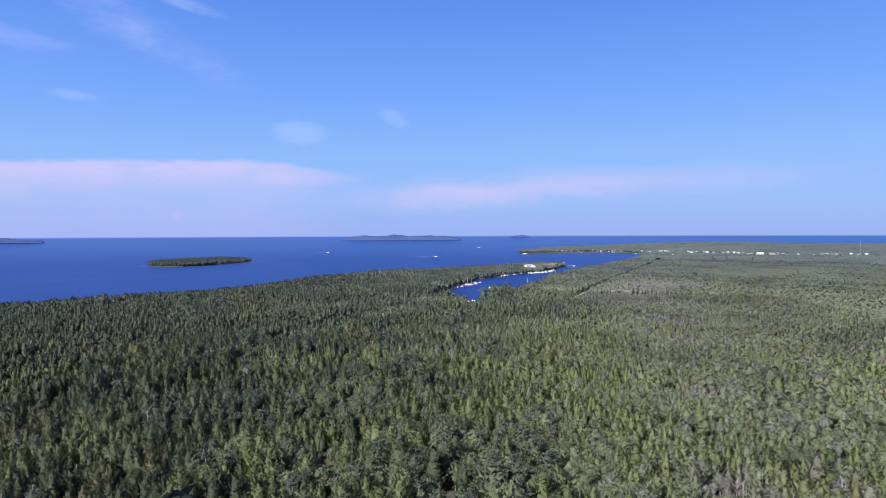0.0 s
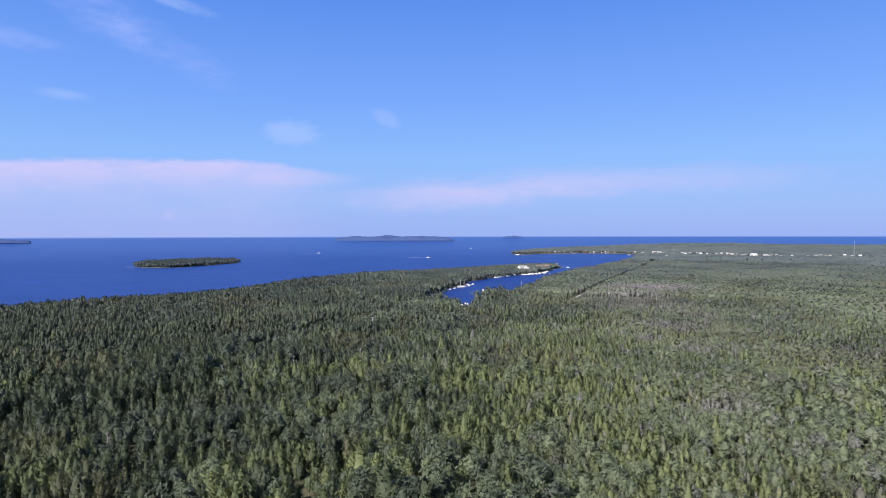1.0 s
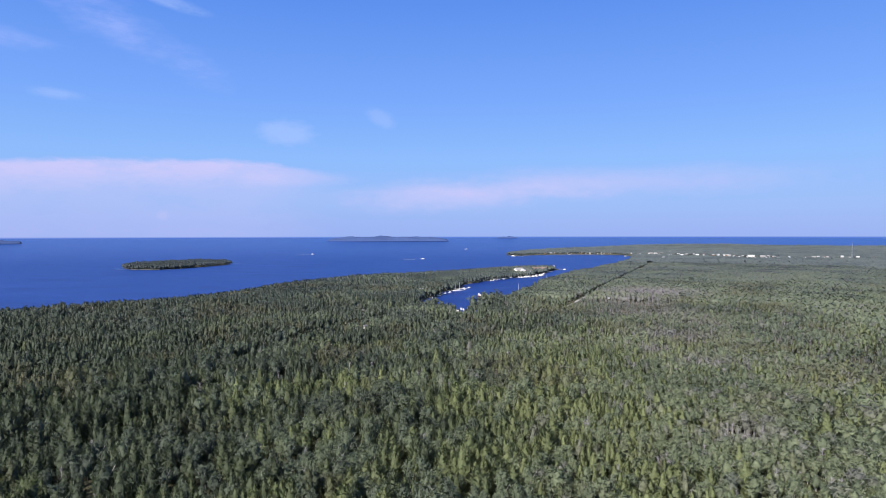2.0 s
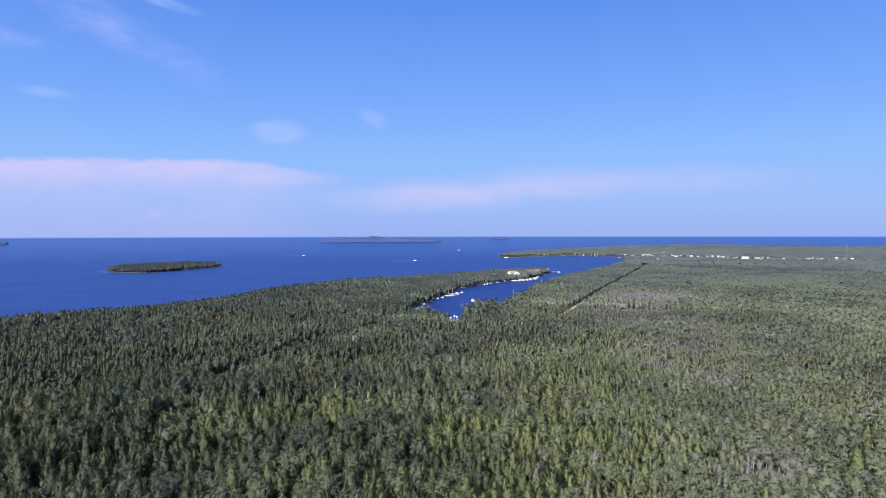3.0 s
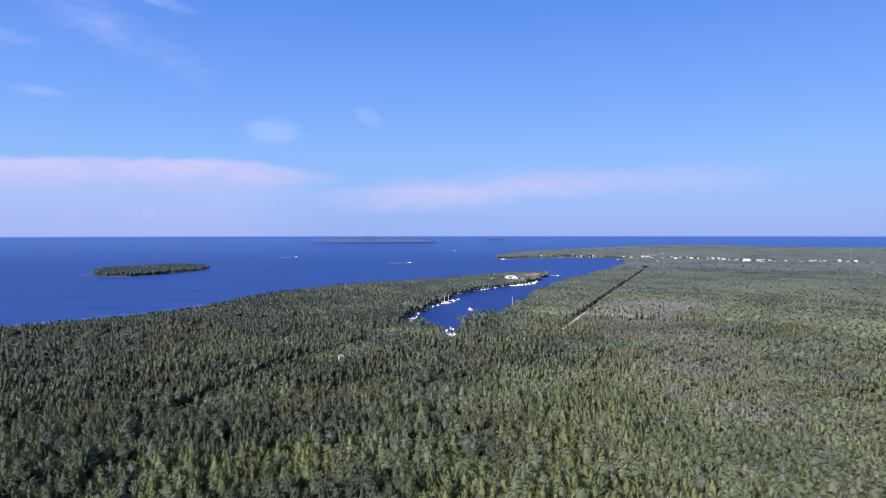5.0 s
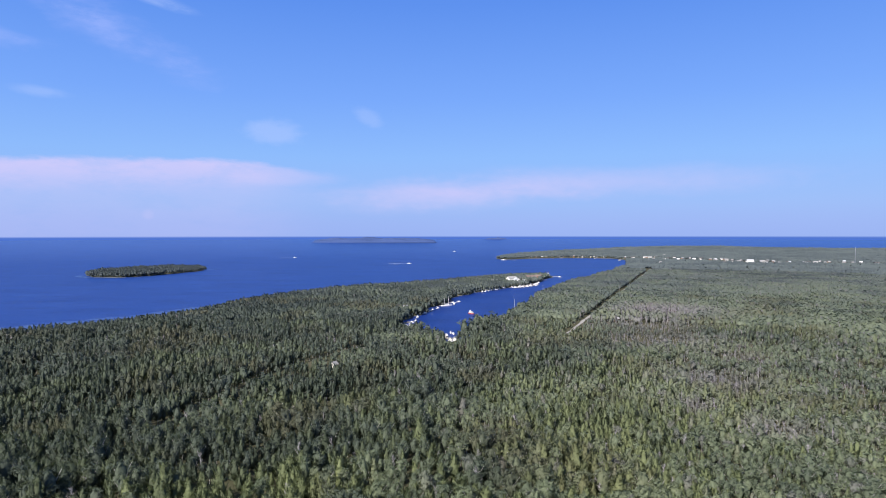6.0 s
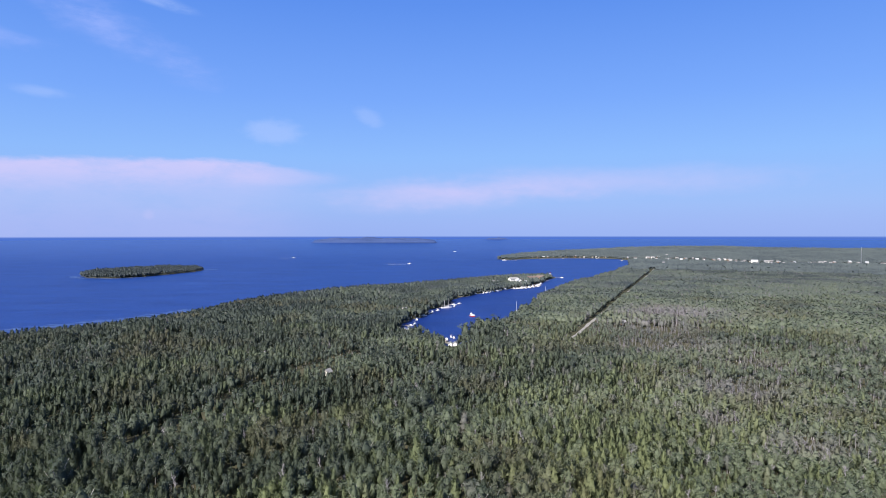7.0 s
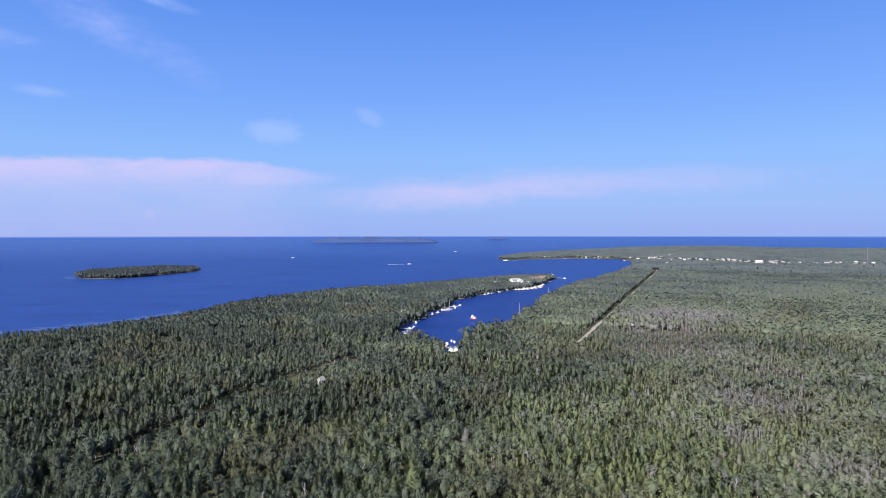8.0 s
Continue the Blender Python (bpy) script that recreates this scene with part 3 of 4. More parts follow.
def wood(name, shapes, spots, mats, label, category="trees"):
    """Many trees joined into one mesh. spots: rows of x, y, z, turn, scale, stretch, tone, variant, rust, ash, haze
    tint.
    """
    pts, tris, norms, tones, slots, base = [], [], [], [], [], 0
    for k, shape in enumerate(shapes):
        s = spots[spots[:, 7].astype(int) == k]
        if not len(s):
            continue
        c, q = np.cos(s[:, 3])[:, None], np.sin(s[:, 3])[:, None]
        for slot, piece in enumerate(shape):
            if piece is None:
                continue
            p, t, m = piece
            x = (p[:, 0] * c - p[:, 1] * q) * (s[:, 4] * s[:, 5])[:, None] + s[:, 0][:, None]
            y = (p[:, 0] * q + p[:, 1] * c) * (s[:, 4] * s[:, 5])[:, None] + s[:, 1][:, None]
            z = p[:, 2] * s[:, 4][:, None] + s[:, 2][:, None]
            pts.append(np.stack([x, y, z], -1).reshape(-1, 3))
            norms.append(np.stack([m[:, 0] * c - m[:, 1] * q, m[:, 0] * q + m[:, 1] * c, np.repeat(m[None, :, 2], len(s), 0)], -1).reshape(-1, 3))
            tris.append((t[None] + (np.arange(len(s)) * len(p))[:, None, None] + base).reshape(-1, 3))
            tones.append(np.repeat(s[:, (6, 8, 9, 10)], len(p), 0))
            slots.append(np.full(len(s) * len(t), slot))
            base += len(s) * len(p)
    pts, tris, tones, slots = np.vstack(pts).astype(np.float32), np.vstack(tris).astype(np.int32), np.vstack(tones).astype(np.float32), np.concatenate(slots).astype(np.int32)
    me = bpy.data.meshes.new(name)
    me.vertices.add(len(pts))
    me.vertices.foreach_set("co", pts.ravel())
    me.loops.add(tris.size)
    me.loops.foreach_set("vertex_index", tris.ravel())
    me.polygons.add(len(tris))
    me.polygons.foreach_set("loop_start", np.arange(0, tris.size, 3, dtype=np.int32))
    for m in mats:
        me.materials.append(m)
    me.polygons.foreach_set("material_index", slots)
    me.update(calc_edges=True)
    me.shade_smooth()
    for k, word in enumerate(("tone", "rust", "ash", "haze_tint")):
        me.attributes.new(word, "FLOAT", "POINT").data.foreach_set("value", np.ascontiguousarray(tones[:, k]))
    me.attributes.new("custom_normal", "FLOAT_VECTOR", "POINT").data.foreach_set("vector", np.vstack(norms).astype(np.float32).ravel())
    return tagged(new(name, me), label, category, kind="stuff")


# clearings round buildings, along the camera's sight lines to them, and gaps placed to fit its view: x, y, radius
TOWN = [(690, 2219), (641, 2127), (809, 2263), (772, 2215), (902, 2426), (654, 1823), (838, 2032), (862, 2117), (887, 2030), (885, 1990), (941, 2069), (917, 1988), (914, 1950), (890, 1879),
        (939, 1843), (954, 1842), (947, 1810), (1012, 1909), (969, 1809), (1010, 1839), (1035, 1806), (1145, 1769), (1167, 1768), (499, 2314), (460, 2270), (550, 2345), (579, 2340), (413, 2280), (613, 2303), (924, 1930), (935, 1905), (958, 1985), (978, 1880), (990, 1862), (872, 2060), (825, 2085), (795, 2235), (742, 2180), (1060, 1830), (1085, 1790)]
SHORE = [(372, 2306), (392, 2318), (413, 2324), (436, 2336), (452, 2338), (470, 2352), (497, 2352), (514, 2351), (531, 2350), (548, 2353), (570, 2349), (589, 2346), (606, 2336), (622, 2326), (640, 2316), (655, 2304)]
CLEAR = np.array([(-49, 535, 4.4), (-47, 528, 4), (258, 1380, 17), (266, 1396, 14), (158, 1196, 15), (172, 1205, 14), (188, 724, 5), (29, 632, 9), (28, 620, 7.6), (27.5, 610, 7), (27, 600, 6.4), (27.5, 592, 5), (59, 660, 5), (201, 1043, 6), (151, 926, 5), (255, 1200, 5), (17, 951, 6), (131, 1196, 7), (142, 1184, 7),
                  (-10, 814, 6), (205, 1272, 17), (166, 1214, 20), (150, 1190, 9), (183, 1225, 12), (264, 1402, 9), (224, 1298, 14), (1132, 1740, 14), (53, 1010, 7), (24, 648, 6), (-185, 670, 7), (-197, 666, 6), (-174, 674, 6)], float)


STREET = np.array([(705, 2150), (780, 2110), (860, 2040), (930, 1950), (1015, 1870), (1110, 1790), (1230, 1720)], float)


def along(line, n, spread, rng):
    """Places scattered beside a run of straight stretches."""
    out = []
    for _ in range(n):
        k = rng.randrange(len(line) - 1)
        a, b = line[k], line[k + 1]
        t = rng.random()
        out.append((a[0] + (b[0] - a[0]) * t + rng.gauss(0, spread), a[1] + (b[1] - a[1]) * t + rng.gauss(0, spread)))
    return out


TOWN += along(STREET, 34, 46, random.Random(31))
SHORE += [(x, y + 8) for x, y in along(SHORE, 12, 3, random.Random(32))]
CLEAR = np.vstack([CLEAR, [(x * 0.992, y * 0.992, 17) for x, y in TOWN], [(925, 1858, 26), (905, 1820, 22), (955, 1930, 18), (975, 1912, 16)], [(x * 0.994, y * 0.994, 6) for x, y in SHORE]])


def spots_of(x0, x1, y0, y1, step, rng, keep):
    xs, ys = np.meshgrid(np.arange(x0, x1, step), np.arange(y0, y1, step), indexing="ij")
    p = np.stack([xs.ravel(), ys.ravel()], 1) + rng.uniform(-0.46, 0.46, (xs.size, 2)) * step
    p = p[keep(p)]
    d = coast(p)
    ok = (d > 0.5) & (off_line(p, ROADLINE) > np.where(p[:, 1] < 830, 4.6, 5.6)) & (off_line(p, TRAIL) > 5.0)
    ok &= off_line(p, ROADLINE + (1.2, -0.5)) > 4.5
    # small openings where old trees have fallen, fewer on the leafy ground to the east
    ok &= field(p, 9, 13.0) * 0.5 + field(p, 24, 14.2) * 0.5 > 0.22 - 0.2 * np.clip(p[:, 0] / (p[:, 1] + 60) * 2, 0, 1)
    for x, y, r in CLEAR:
        ok &= np.hypot(p[:, 0] - x, p[:, 1] - y) > r
    return p[ok], height(p[ok], d[ok])


def reach(p):
    """How near the flight line comes to a place while it lies ahead, in metres over the ground."""
    back = np.minimum(183.0, np.minimum(p[:, 1] - 140, p[:, 1] - np.abs(p[:, 0]) / 0.74))
    return np.hypot(p[:, 0], p[:, 1] - back), back > 0


def youth(p):
    """How much of the wood is young: 0 under the old trees, 1 on the drier ground to the east."""
    east, patch = p[:, 0] / (p[:, 1] + 40), (field(p, 48, 4.4) - 0.5) * 1.5
    return np.maximum(np.clip((east - 0.02) * 5 + patch, 0, 1), np.clip((east + 0.04) * 6 + patch, 0, 1) * np.clip((620 - p[:, 1]) / 160, 0, 1))


def dress(p, z, rng, step):
    """Species, tone, size and turn for each spot. Species: 0 cedar, 1 birch, 2 dead."""
    n = len(p)
    side = np.clip((p[:, 0] / (p[:, 1] + 60) + 0.05) * 2.6, -1, 1)
    patch = field(p, 55) * 0.6 + field(p, 17, 3.0) * 0.4
    leafy = 0.48 + 0.3 * side + (patch - 0.5) * 1.9
    species = (rng.random(n) < np.clip(leafy, 0.06, 0.88)).astype(int)
    grey = np.zeros(n)
    for x, y, r in ((184, 606, 36), (165, 474, 24), (150, 392, 15), (250, 768, 48), (200, 690, 34), (105, 266, 10), (70, 172, 10), (205, 540, 14), (130, 430, 10)):
        grey = np.maximum(grey, np.exp(-((p[:, 0] - x) ** 2 + (p[:, 1] - y) ** 2) / (r * r)))
    dead = rng.random(n) < 0.016 + 0.10 * np.clip(side, 0, 1) + 0.85 * grey * (field(p, 14, 7.0) > 0.2)
    species[dead] = 2
    # tone also carries painted light: darker left of the view, front-lit right
    tone = np.clip(0.36 + 0.45 * np.clip(side * 1.3, -1, 0.66) + (field(p, 34, 1.5) - 0.5) * 0.75 + (field(p, 105, 8.3) - 0.5) * 0.55 + rng.normal(0, 0.09, n) + (field(p, 9, 21.4) - 0.5) * 0.5 + 0.2 * grey + 0.12 * youth(p), 0.02, 0.98)
    size = rng.normal(0.98, 0.19, n).clip(0.55, 1.45) * (0.94 + (field(p, 70, 2.2) - 0.5) * 0.35) * np.where(species == 0, 0.99, 0.95)
    size *= (1 - 0.12 * grey) * np.where(species == 2, 0.88, 1.0) * (1 - 0.27 * youth(p))
    for x, y, r in ((4, 640, 13), (-14, 654, 13), (46, 645, 9), (60, 653, 11)):
        size *= 1 + 0.6 * np.exp(-((p[:, 0] - x) ** 2 + (p[:, 1] - y) ** 2) / (r * r))
    size *= 0.64 + 0.72 * (field(p, 10, 2.9) * 0.6 + field(p, 26, 5.5) * 0.4)
    wide = rng.uniform(0.8, 1.38, n) * step * (1 + np.where(species == 1, 0.4, 0.1) * np.clip(side, 0, 1))
    rust = np.clip((field(p, 30, 6.1) - 0.62) * 5, 0, 1) * rng.uniform(0.2, 1.0, n) * (p[:, 1] < 900)
    ash = np.maximum(grey * rng.uniform(0.65, 1.0, n), (rng.random(n) < 0.18 * np.clip(side, 0, 1) * (p[:, 1] < 620)) * rng.uniform(0.15, 0.6, n))
    # haze painted into the leaf colour grows northward, away from the flight
    haze_tint = np.clip((p[:, 1] - 330) / 800, 0, 1) * (0.62 + 0.5 * field(p, 30, 16.3))
    return species, np.column_stack([p, z - 0.15, rng.uniform(0, math.tau, n), size, wide, tone, rng.integers(0, 6, n), rust, ash, haze_tint])


def plant():
    rng = np.random.default_rng(4)
    pick = random.Random(8)
    near_c = [cedar_shape(pick, 205, pick.uniform(0.85, 1.15), 1.0, 5, 0.6) for _ in range(6)]
    near_b = [birch_shape(pick, 260, pick.choice((4, 5)), 0.9, 6, 0.45) for _ in range(6)]
    next_c = [cedar_shape(pick, 84, pick.uniform(0.85, 1.15), 1.35) for _ in range(6)]
    next_b = [birch_shape(pick, 140, pick.choice((4, 5)), 1.0, 6, 0.5) for _ in range(6)]
    near_d = [dead_shape(pick) for _ in range(6)]
    young_c, young_b = [cedar_shape(pick, 34, 1.1, 1.6, 4, 0.5) for _ in range(6)], [birch_shape(pick, 44, 4, 1.5, 4, 0.45) for _ in range(6)]
    mid_c, mid_b = [cedar_shape(pick, 26, pick.uniform(0.85, 1.1), 1.7, 4) for _ in range(6)], [birch_shape(pick, 30, 3, 1.65, 4, 0.45) for _ in range(6)]
    mid_d = [dead_shape(pick, 2, 30, 3.4) for _ in range(6)]
    far_c, far_b = [cedar_shape(pick, 9, 0.8, 1.8, 4, 0.85) for _ in range(6)], [birch_shape(pick, 9, 2, 1.8, 4, 0.8) for _ in range(6)]
    far_c, far_b = soften(far_c, 0.2), soften(far_b, 0.2)
    thin_c, thin_b = [cedar_shape(pick, 5, 0.85, 1.7, 4, 0.9) for _ in range(6)], [birch_shape(pick, 5, 2, 1.6, 4, 0.9) for _ in range(6)]
    thin_c, thin_b = soften(thin_c, 0.35), soften(thin_b, 0.35)
    last_c, last_b = [distant_cedar_shape(pick) for _ in range(6)], [distant_birch_shape(pick) for _ in range(6)]

    def band(lo, hi):
        def keep(p):
            r, ahead = reach(p)
            return ahead & (r >= lo) & (r < hi) & (p[:, 1] > 150)
        return keep

    # nearest wood
    p, z = spots_of(-230, 260, 148, 460, 4.0, rng, band(0, 262))
    species, rows = dress(p, z, rng, 1.06)
    single = (np.abs(p[:, 0]) < 62) & (p[:, 1] < 206)
    singles(rows[single][:300], species[single][:300])
    rest = np.ones(len(rows), bool)
    rest[np.flatnonzero(single)[:300]] = False
    close = reach(p)[0] < 160
    wood("cedar_wood", near_c, rows[rest & close & (species == 0)], (BARK, LACE_CEDAR, LEAF_CEDAR), "dense dark and yellow-green cedars seen from above")
    wood("birch_wood", near_b, rows[rest & close & (species == 1)], (BIRCH_BARK, LACE_BIRCH, LEAF_BIRCH), "grey-green birches and aspens among the cedars")
    wood("cedar_wood", next_c, rows[rest & ~close & (species == 0)], (BARK, LACE_CEDAR, LEAF_CEDAR), "dense green cedars in the closed wood")
    wood("birch_wood", next_b, rows[rest & ~close & (species == 1)], (BIRCH_BARK, LACE_BIRCH, LEAF_BIRCH), "grey-green birches in the closed wood")
    wood("dead_wood", near_d, rows[rest & (species == 2)], (DEADWOOD, TWIG), "bleached bare dead trees standing in the wood", "dead trees")
    # close young growth on the drier ground to the east
    p, z = spots_of(-90, 330, 148, 600, 3.3, rng, lambda q: band(0, 350)(q) & (youth(q) > rng.random(len(q))))
    species, rows = dress(p, z, rng, 0.95)
    rows[:, 4] *= rng.uniform(0.6, 0.95, len(p))
    rows[:, 5] *= 1.15
    close = reach(p)[0] < 215
    for near, c_shapes, b_shapes, c_mat, b_mat in ((close, next_c, next_b, LACE_CEDAR, LACE_BIRCH), (~close, young_c, young_b, WIDE_CEDAR, WIDE_BIRCH)):
        wood("young_cedars", c_shapes, rows[near & (species == 0)], (BARK, c_mat, LEAF_CEDAR), "close-set young yellow-green cedars")
        wood("young_birches", b_shapes, rows[near & (species > 0)], (BIRCH_BARK, b_mat, LEAF_BIRCH), "close-set young grey-green birches")
    # middle distance
    p, z = spots_of(-520, 620, 260, 800, 4.1, rng, band(262, 560))
    species, rows = dress(p, z, rng, 1.14)
    rows[:, 4] *= 0.92
    wood("cedar_wood", mid_c, rows[species == 0], (BARK, WIDE_CEDAR, LEAF_CEDAR), "cedar wood between the clearing and the harbour")
    wood("birch_wood", mid_b, rows[species == 1], (BIRCH_BARK, WIDE_BIRCH, LEAF_BIRCH), "birches and aspens behind the harbour head")
    wood("dead_wood", mid_d, rows[species == 2], (DEADWOOD, TWIG), "grey dead trees in thinned patches", "dead trees")
    # far wood and harbour shores
    for lo, hi, step, wide, c_shapes, b_shapes in ((560, 860, 4.4, 1.26, far_c, far_b), (860, 1420, 4.9, 1.32, thin_c, thin_b)):
        p, z = spots_of(-640, 1120, 330, 1840, step, rng, band(lo, hi))
        species, rows = dress(p, z, rng, wide)
        rows[:, 4] = 0.55 + rows[:, 4] * 0.4
        wood("cedar_wood", c_shapes, rows[species == 0], (BARK, FAR_CEDAR, FAR_CEDAR), "cedars along the harbour shores, blue-green with haze tint")
        wood("birch_wood", b_shapes, rows[species == 1], (BARK, FAR_BIRCH, FAR_BIRCH), "grey-green leafy trees along the harbour shores")
        wood("dead_wood", mid_d, rows[species == 2], (DEADWOOD, TWIG), "grey dead trees beside the harbour road", "dead trees")
    # the small island
    p, z = spots_of(-760, -440, 1380, 1840, 5.0, rng, lambda q: q[:, 0] < 0)
    species, rows = dress(p, z, rng, 1.25)
    rows[:, 4] = 0.42 + rows[:, 4] * 0.45
    rows[rng.random(len(p)) < 0.006, 4] *= 1.5
    species[rng.random(len(p)) < 0.5] = 1
    rows[:, 6] *= 0.1
    rows[:, 8:10] = 0
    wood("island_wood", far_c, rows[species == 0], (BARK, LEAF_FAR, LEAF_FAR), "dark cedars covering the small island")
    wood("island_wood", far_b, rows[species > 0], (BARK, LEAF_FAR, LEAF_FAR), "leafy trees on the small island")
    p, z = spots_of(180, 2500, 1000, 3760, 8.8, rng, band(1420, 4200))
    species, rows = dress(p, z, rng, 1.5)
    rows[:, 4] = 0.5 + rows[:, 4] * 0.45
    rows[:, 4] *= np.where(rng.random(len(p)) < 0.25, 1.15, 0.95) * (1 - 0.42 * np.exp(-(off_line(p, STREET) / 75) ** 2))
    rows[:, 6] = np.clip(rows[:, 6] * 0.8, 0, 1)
    wood("distant_wood", last_c, rows[species == 0], (BARK, LEAF_FAR, LEAF_FAR), "distant cedar wood round the town, haze tint in its colour")
    wood("distant_wood", last_b, rows[species > 0], (BARK, LEAF_FAR, LEAF_FAR), "distant leafy wood round the town, haze tint in its colour")
    # low growth overhanging the waterline
    p, z = spots_of(-420, 330, 560, 1430, 3.4, rng, lambda q: (q[:, 0] < q[:, 1] * 0.3 - 60) & (np.abs(coast(q) - 2.2) < 2.2))
    species, rows = dress(p, z, rng, 1.0)
    rows[:, 4] *= rng.uniform(0.35, 0.62, len(p))
    rows[:, 6] *= 0.7
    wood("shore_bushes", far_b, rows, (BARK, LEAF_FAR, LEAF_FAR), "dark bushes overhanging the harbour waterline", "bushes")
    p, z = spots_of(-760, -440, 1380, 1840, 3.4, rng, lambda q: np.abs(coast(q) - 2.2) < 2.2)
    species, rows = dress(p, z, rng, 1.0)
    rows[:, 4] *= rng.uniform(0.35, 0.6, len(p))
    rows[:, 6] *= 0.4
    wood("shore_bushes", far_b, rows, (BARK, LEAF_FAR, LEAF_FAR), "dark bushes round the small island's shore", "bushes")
    # the same wood goes on under, behind and beside the flight line
    def under(q):
        return (np.abs(q[:, 0]) < 135) & (q[:, 1] > -20)

    p, z = spots_of(-140, 140, -25, 152, 5.2, rng, lambda q: under(q) & (q[:, 1] <= 150))
    species, rows = dress(p, z, rng, 1.3)
    wood("outer_wood", far_c, rows[species == 0], (BARK, LEAF_CEDAR, LEAF_CEDAR), "cedar wood under the start of the flight")
    wood("outer_wood", far_b, rows[species > 0], (BARK, LEAF_BIRCH, LEAF_BIRCH), "leafy wood under the start of the flight")
    p, z = spots_of(-700, 900, -200, 1000, 12.0, rng, lambda q: (~reach(q)[1] | (q[:, 1] <= 150)) & ~(under(q) & (q[:, 1] <= 150)))
    species, rows = dress(p, z, rng, 2.3)
    wood("outer_wood", thin_c, rows[species == 0], (BARK, LEAF_CEDAR, LEAF_CEDAR), "cedar wood beyond the edges of the view")
    wood("outer_wood", thin_b, rows[species > 0], (BARK, LEAF_BIRCH, LEAF_BIRCH), "leafy wood beyond the edges of the view")


def mesh_of(name, pieces, mats):
    piece = join(pieces)
    me = bpy.data.meshes.new(name)
    me.from_pydata(piece[0], [], piece[1])
    for m in mats:
        me.materials.append(m)
    me.polygons.foreach_set("material_index", np.repeat(np.arange(len(pieces)), [len(q[1]) for q in pieces]).astype(np.int32))
    me.shade_smooth()
    me.attributes.new("custom_normal", "FLOAT_VECTOR", "POINT").data.foreach_set("vector", piece[2].astype(np.float32).ravel())
    return me


def singles(rows, species):
    """The trees that the flight passes nearest, each a thing of its own with stem and crown."""
    pick = random.Random(21)
    kinds = {0: ("cedar_tree", "green cedar with a dense pointed crown", "nearest cedars"), 1: ("birch_tree", "grey-green birch with a loose rounded crown", "nearest birches"),
             2: ("dead_tree", "bleached dead tree with bare limbs", "nearest dead trees")}
    protos = {}
    for row, s in zip(rows, species):
        s, v = int(s), int(row[7])
        m = pose(row[0], row[1], row[2], 0, 0, math.degrees(row[3]))
        if (s, v) in protos:
            t = copy_thing(protos[s, v], m)
        else:
            name, label, group = kinds[s]
            t = tagged(new(name), label, "tree", group)
            bark, *crown = cedar_shape(pick, 250, 1.0, 1.0) if s == 0 else birch_shape(pick, 330, pick.choice((4, 5, 6)), 0.9, 6, 0.45) if s == 1 else dead_shape(pick, 15, 90)
            stem = new("trunk", mesh_of("trunk", [bark], [(BARK, BIRCH_BARK, DEADWOOD)[s]]))
            top = new("crown", mesh_of("crown", crown, ((LACE_CEDAR_ONE, LEAF_CEDAR_ONE), (LACE_BIRCH_ONE, LEAF_BIRCH_ONE), (TWIG,))[s]))
            stem.parent = top.parent = t
            t.matrix_basis = m
            protos[s, v] = t
        t.scale = (row[4] * row[5], row[4] * row[5], row[4])


plant()


# ---- buildings, docks and boats ----
def boxes(*specs):
    """Boxes from (x0, x1, y0, y1, z0, z1), lightly bevelled but for thin panes and frames."""
    bm = bmesh.new()
    for x0, x1, y0, y1, z0, z1 in specs:
        m = Matrix.Translation(((x0 + x1) / 2, (y0 + y1) / 2, (z0 + z1) / 2)) @ Matrix.Diagonal((x1 - x0, y1 - y0, z1 - z0, 1))
        bmesh.ops.create_cube(bm, size=1.0, matrix=m)
    if min(min(b - a, d - c, f - e) for a, b, c, d, e, f in specs) > 0.1:
        bmesh.ops.bevel(bm, geom=bm.edges[:], offset=0.03, segments=1, affect="EDGES")
    return bm


def post(r0, r1, z0, z1, sides=8, x=0.0, y=0.0):
    bm = bmesh.new()
    bmesh.ops.create_cone(bm, cap_ends=True, segments=sides, radius1=r0, radius2=r1, depth=z1 - z0, matrix=Matrix.Translation((x, y, (z0 + z1) / 2)))
    return bm


def gable(w, d, h, rise, over=0.5, thick=0.22):
    """A pitched roof slab with overhang, ridge along x."""
    bm = bmesh.new()
    x, y = w / 2 + over, d / 2 + over
    drop = rise * over / (d / 2)
    prof = [(-y, h - drop), (0, h + rise), (y, h - drop), (y, h - drop + thick), (0, h + rise + thick), (-y, h - drop + thick)]
    a, b = [bm.verts.new((-x, q, z)) for q, z in prof], [bm.verts.new((x, q, z)) for q, z in prof]
    for i in range(6):
        j = (i + 1) % 6
        bm.faces.new((a[i], a[j], b[j], b[i]))
    for s in (a, b[::-1]):
        bm.faces.new((s[0], s[1], s[4], s[5])), bm.faces.new((s[1], s[2], s[3], s[4]))
    bmesh.ops.recalc_face_normals(bm, faces=bm.faces[:])
    return bm


def house_walls(w, d, h, rise):
    bm = bmesh.new()
    prof = [(-d / 2, -1.5), (d / 2, -1.5), (d / 2, h), (0, h + rise), (-d / 2, h)]
    a, b = [bm.verts.new((-w / 2, q, z)) for q, z in prof], [bm.verts.new((w / 2, q, z)) for q, z in prof]
    bm.faces.new(a[::-1]), bm.faces.new(b)
    for i in range(5):
        j = (i + 1) % 5
        bm.faces.new((a[i], a[j], b[j], b[i]))
    bmesh.ops.recalc_face_normals(bm, faces=bm.faces[:])
    return bm


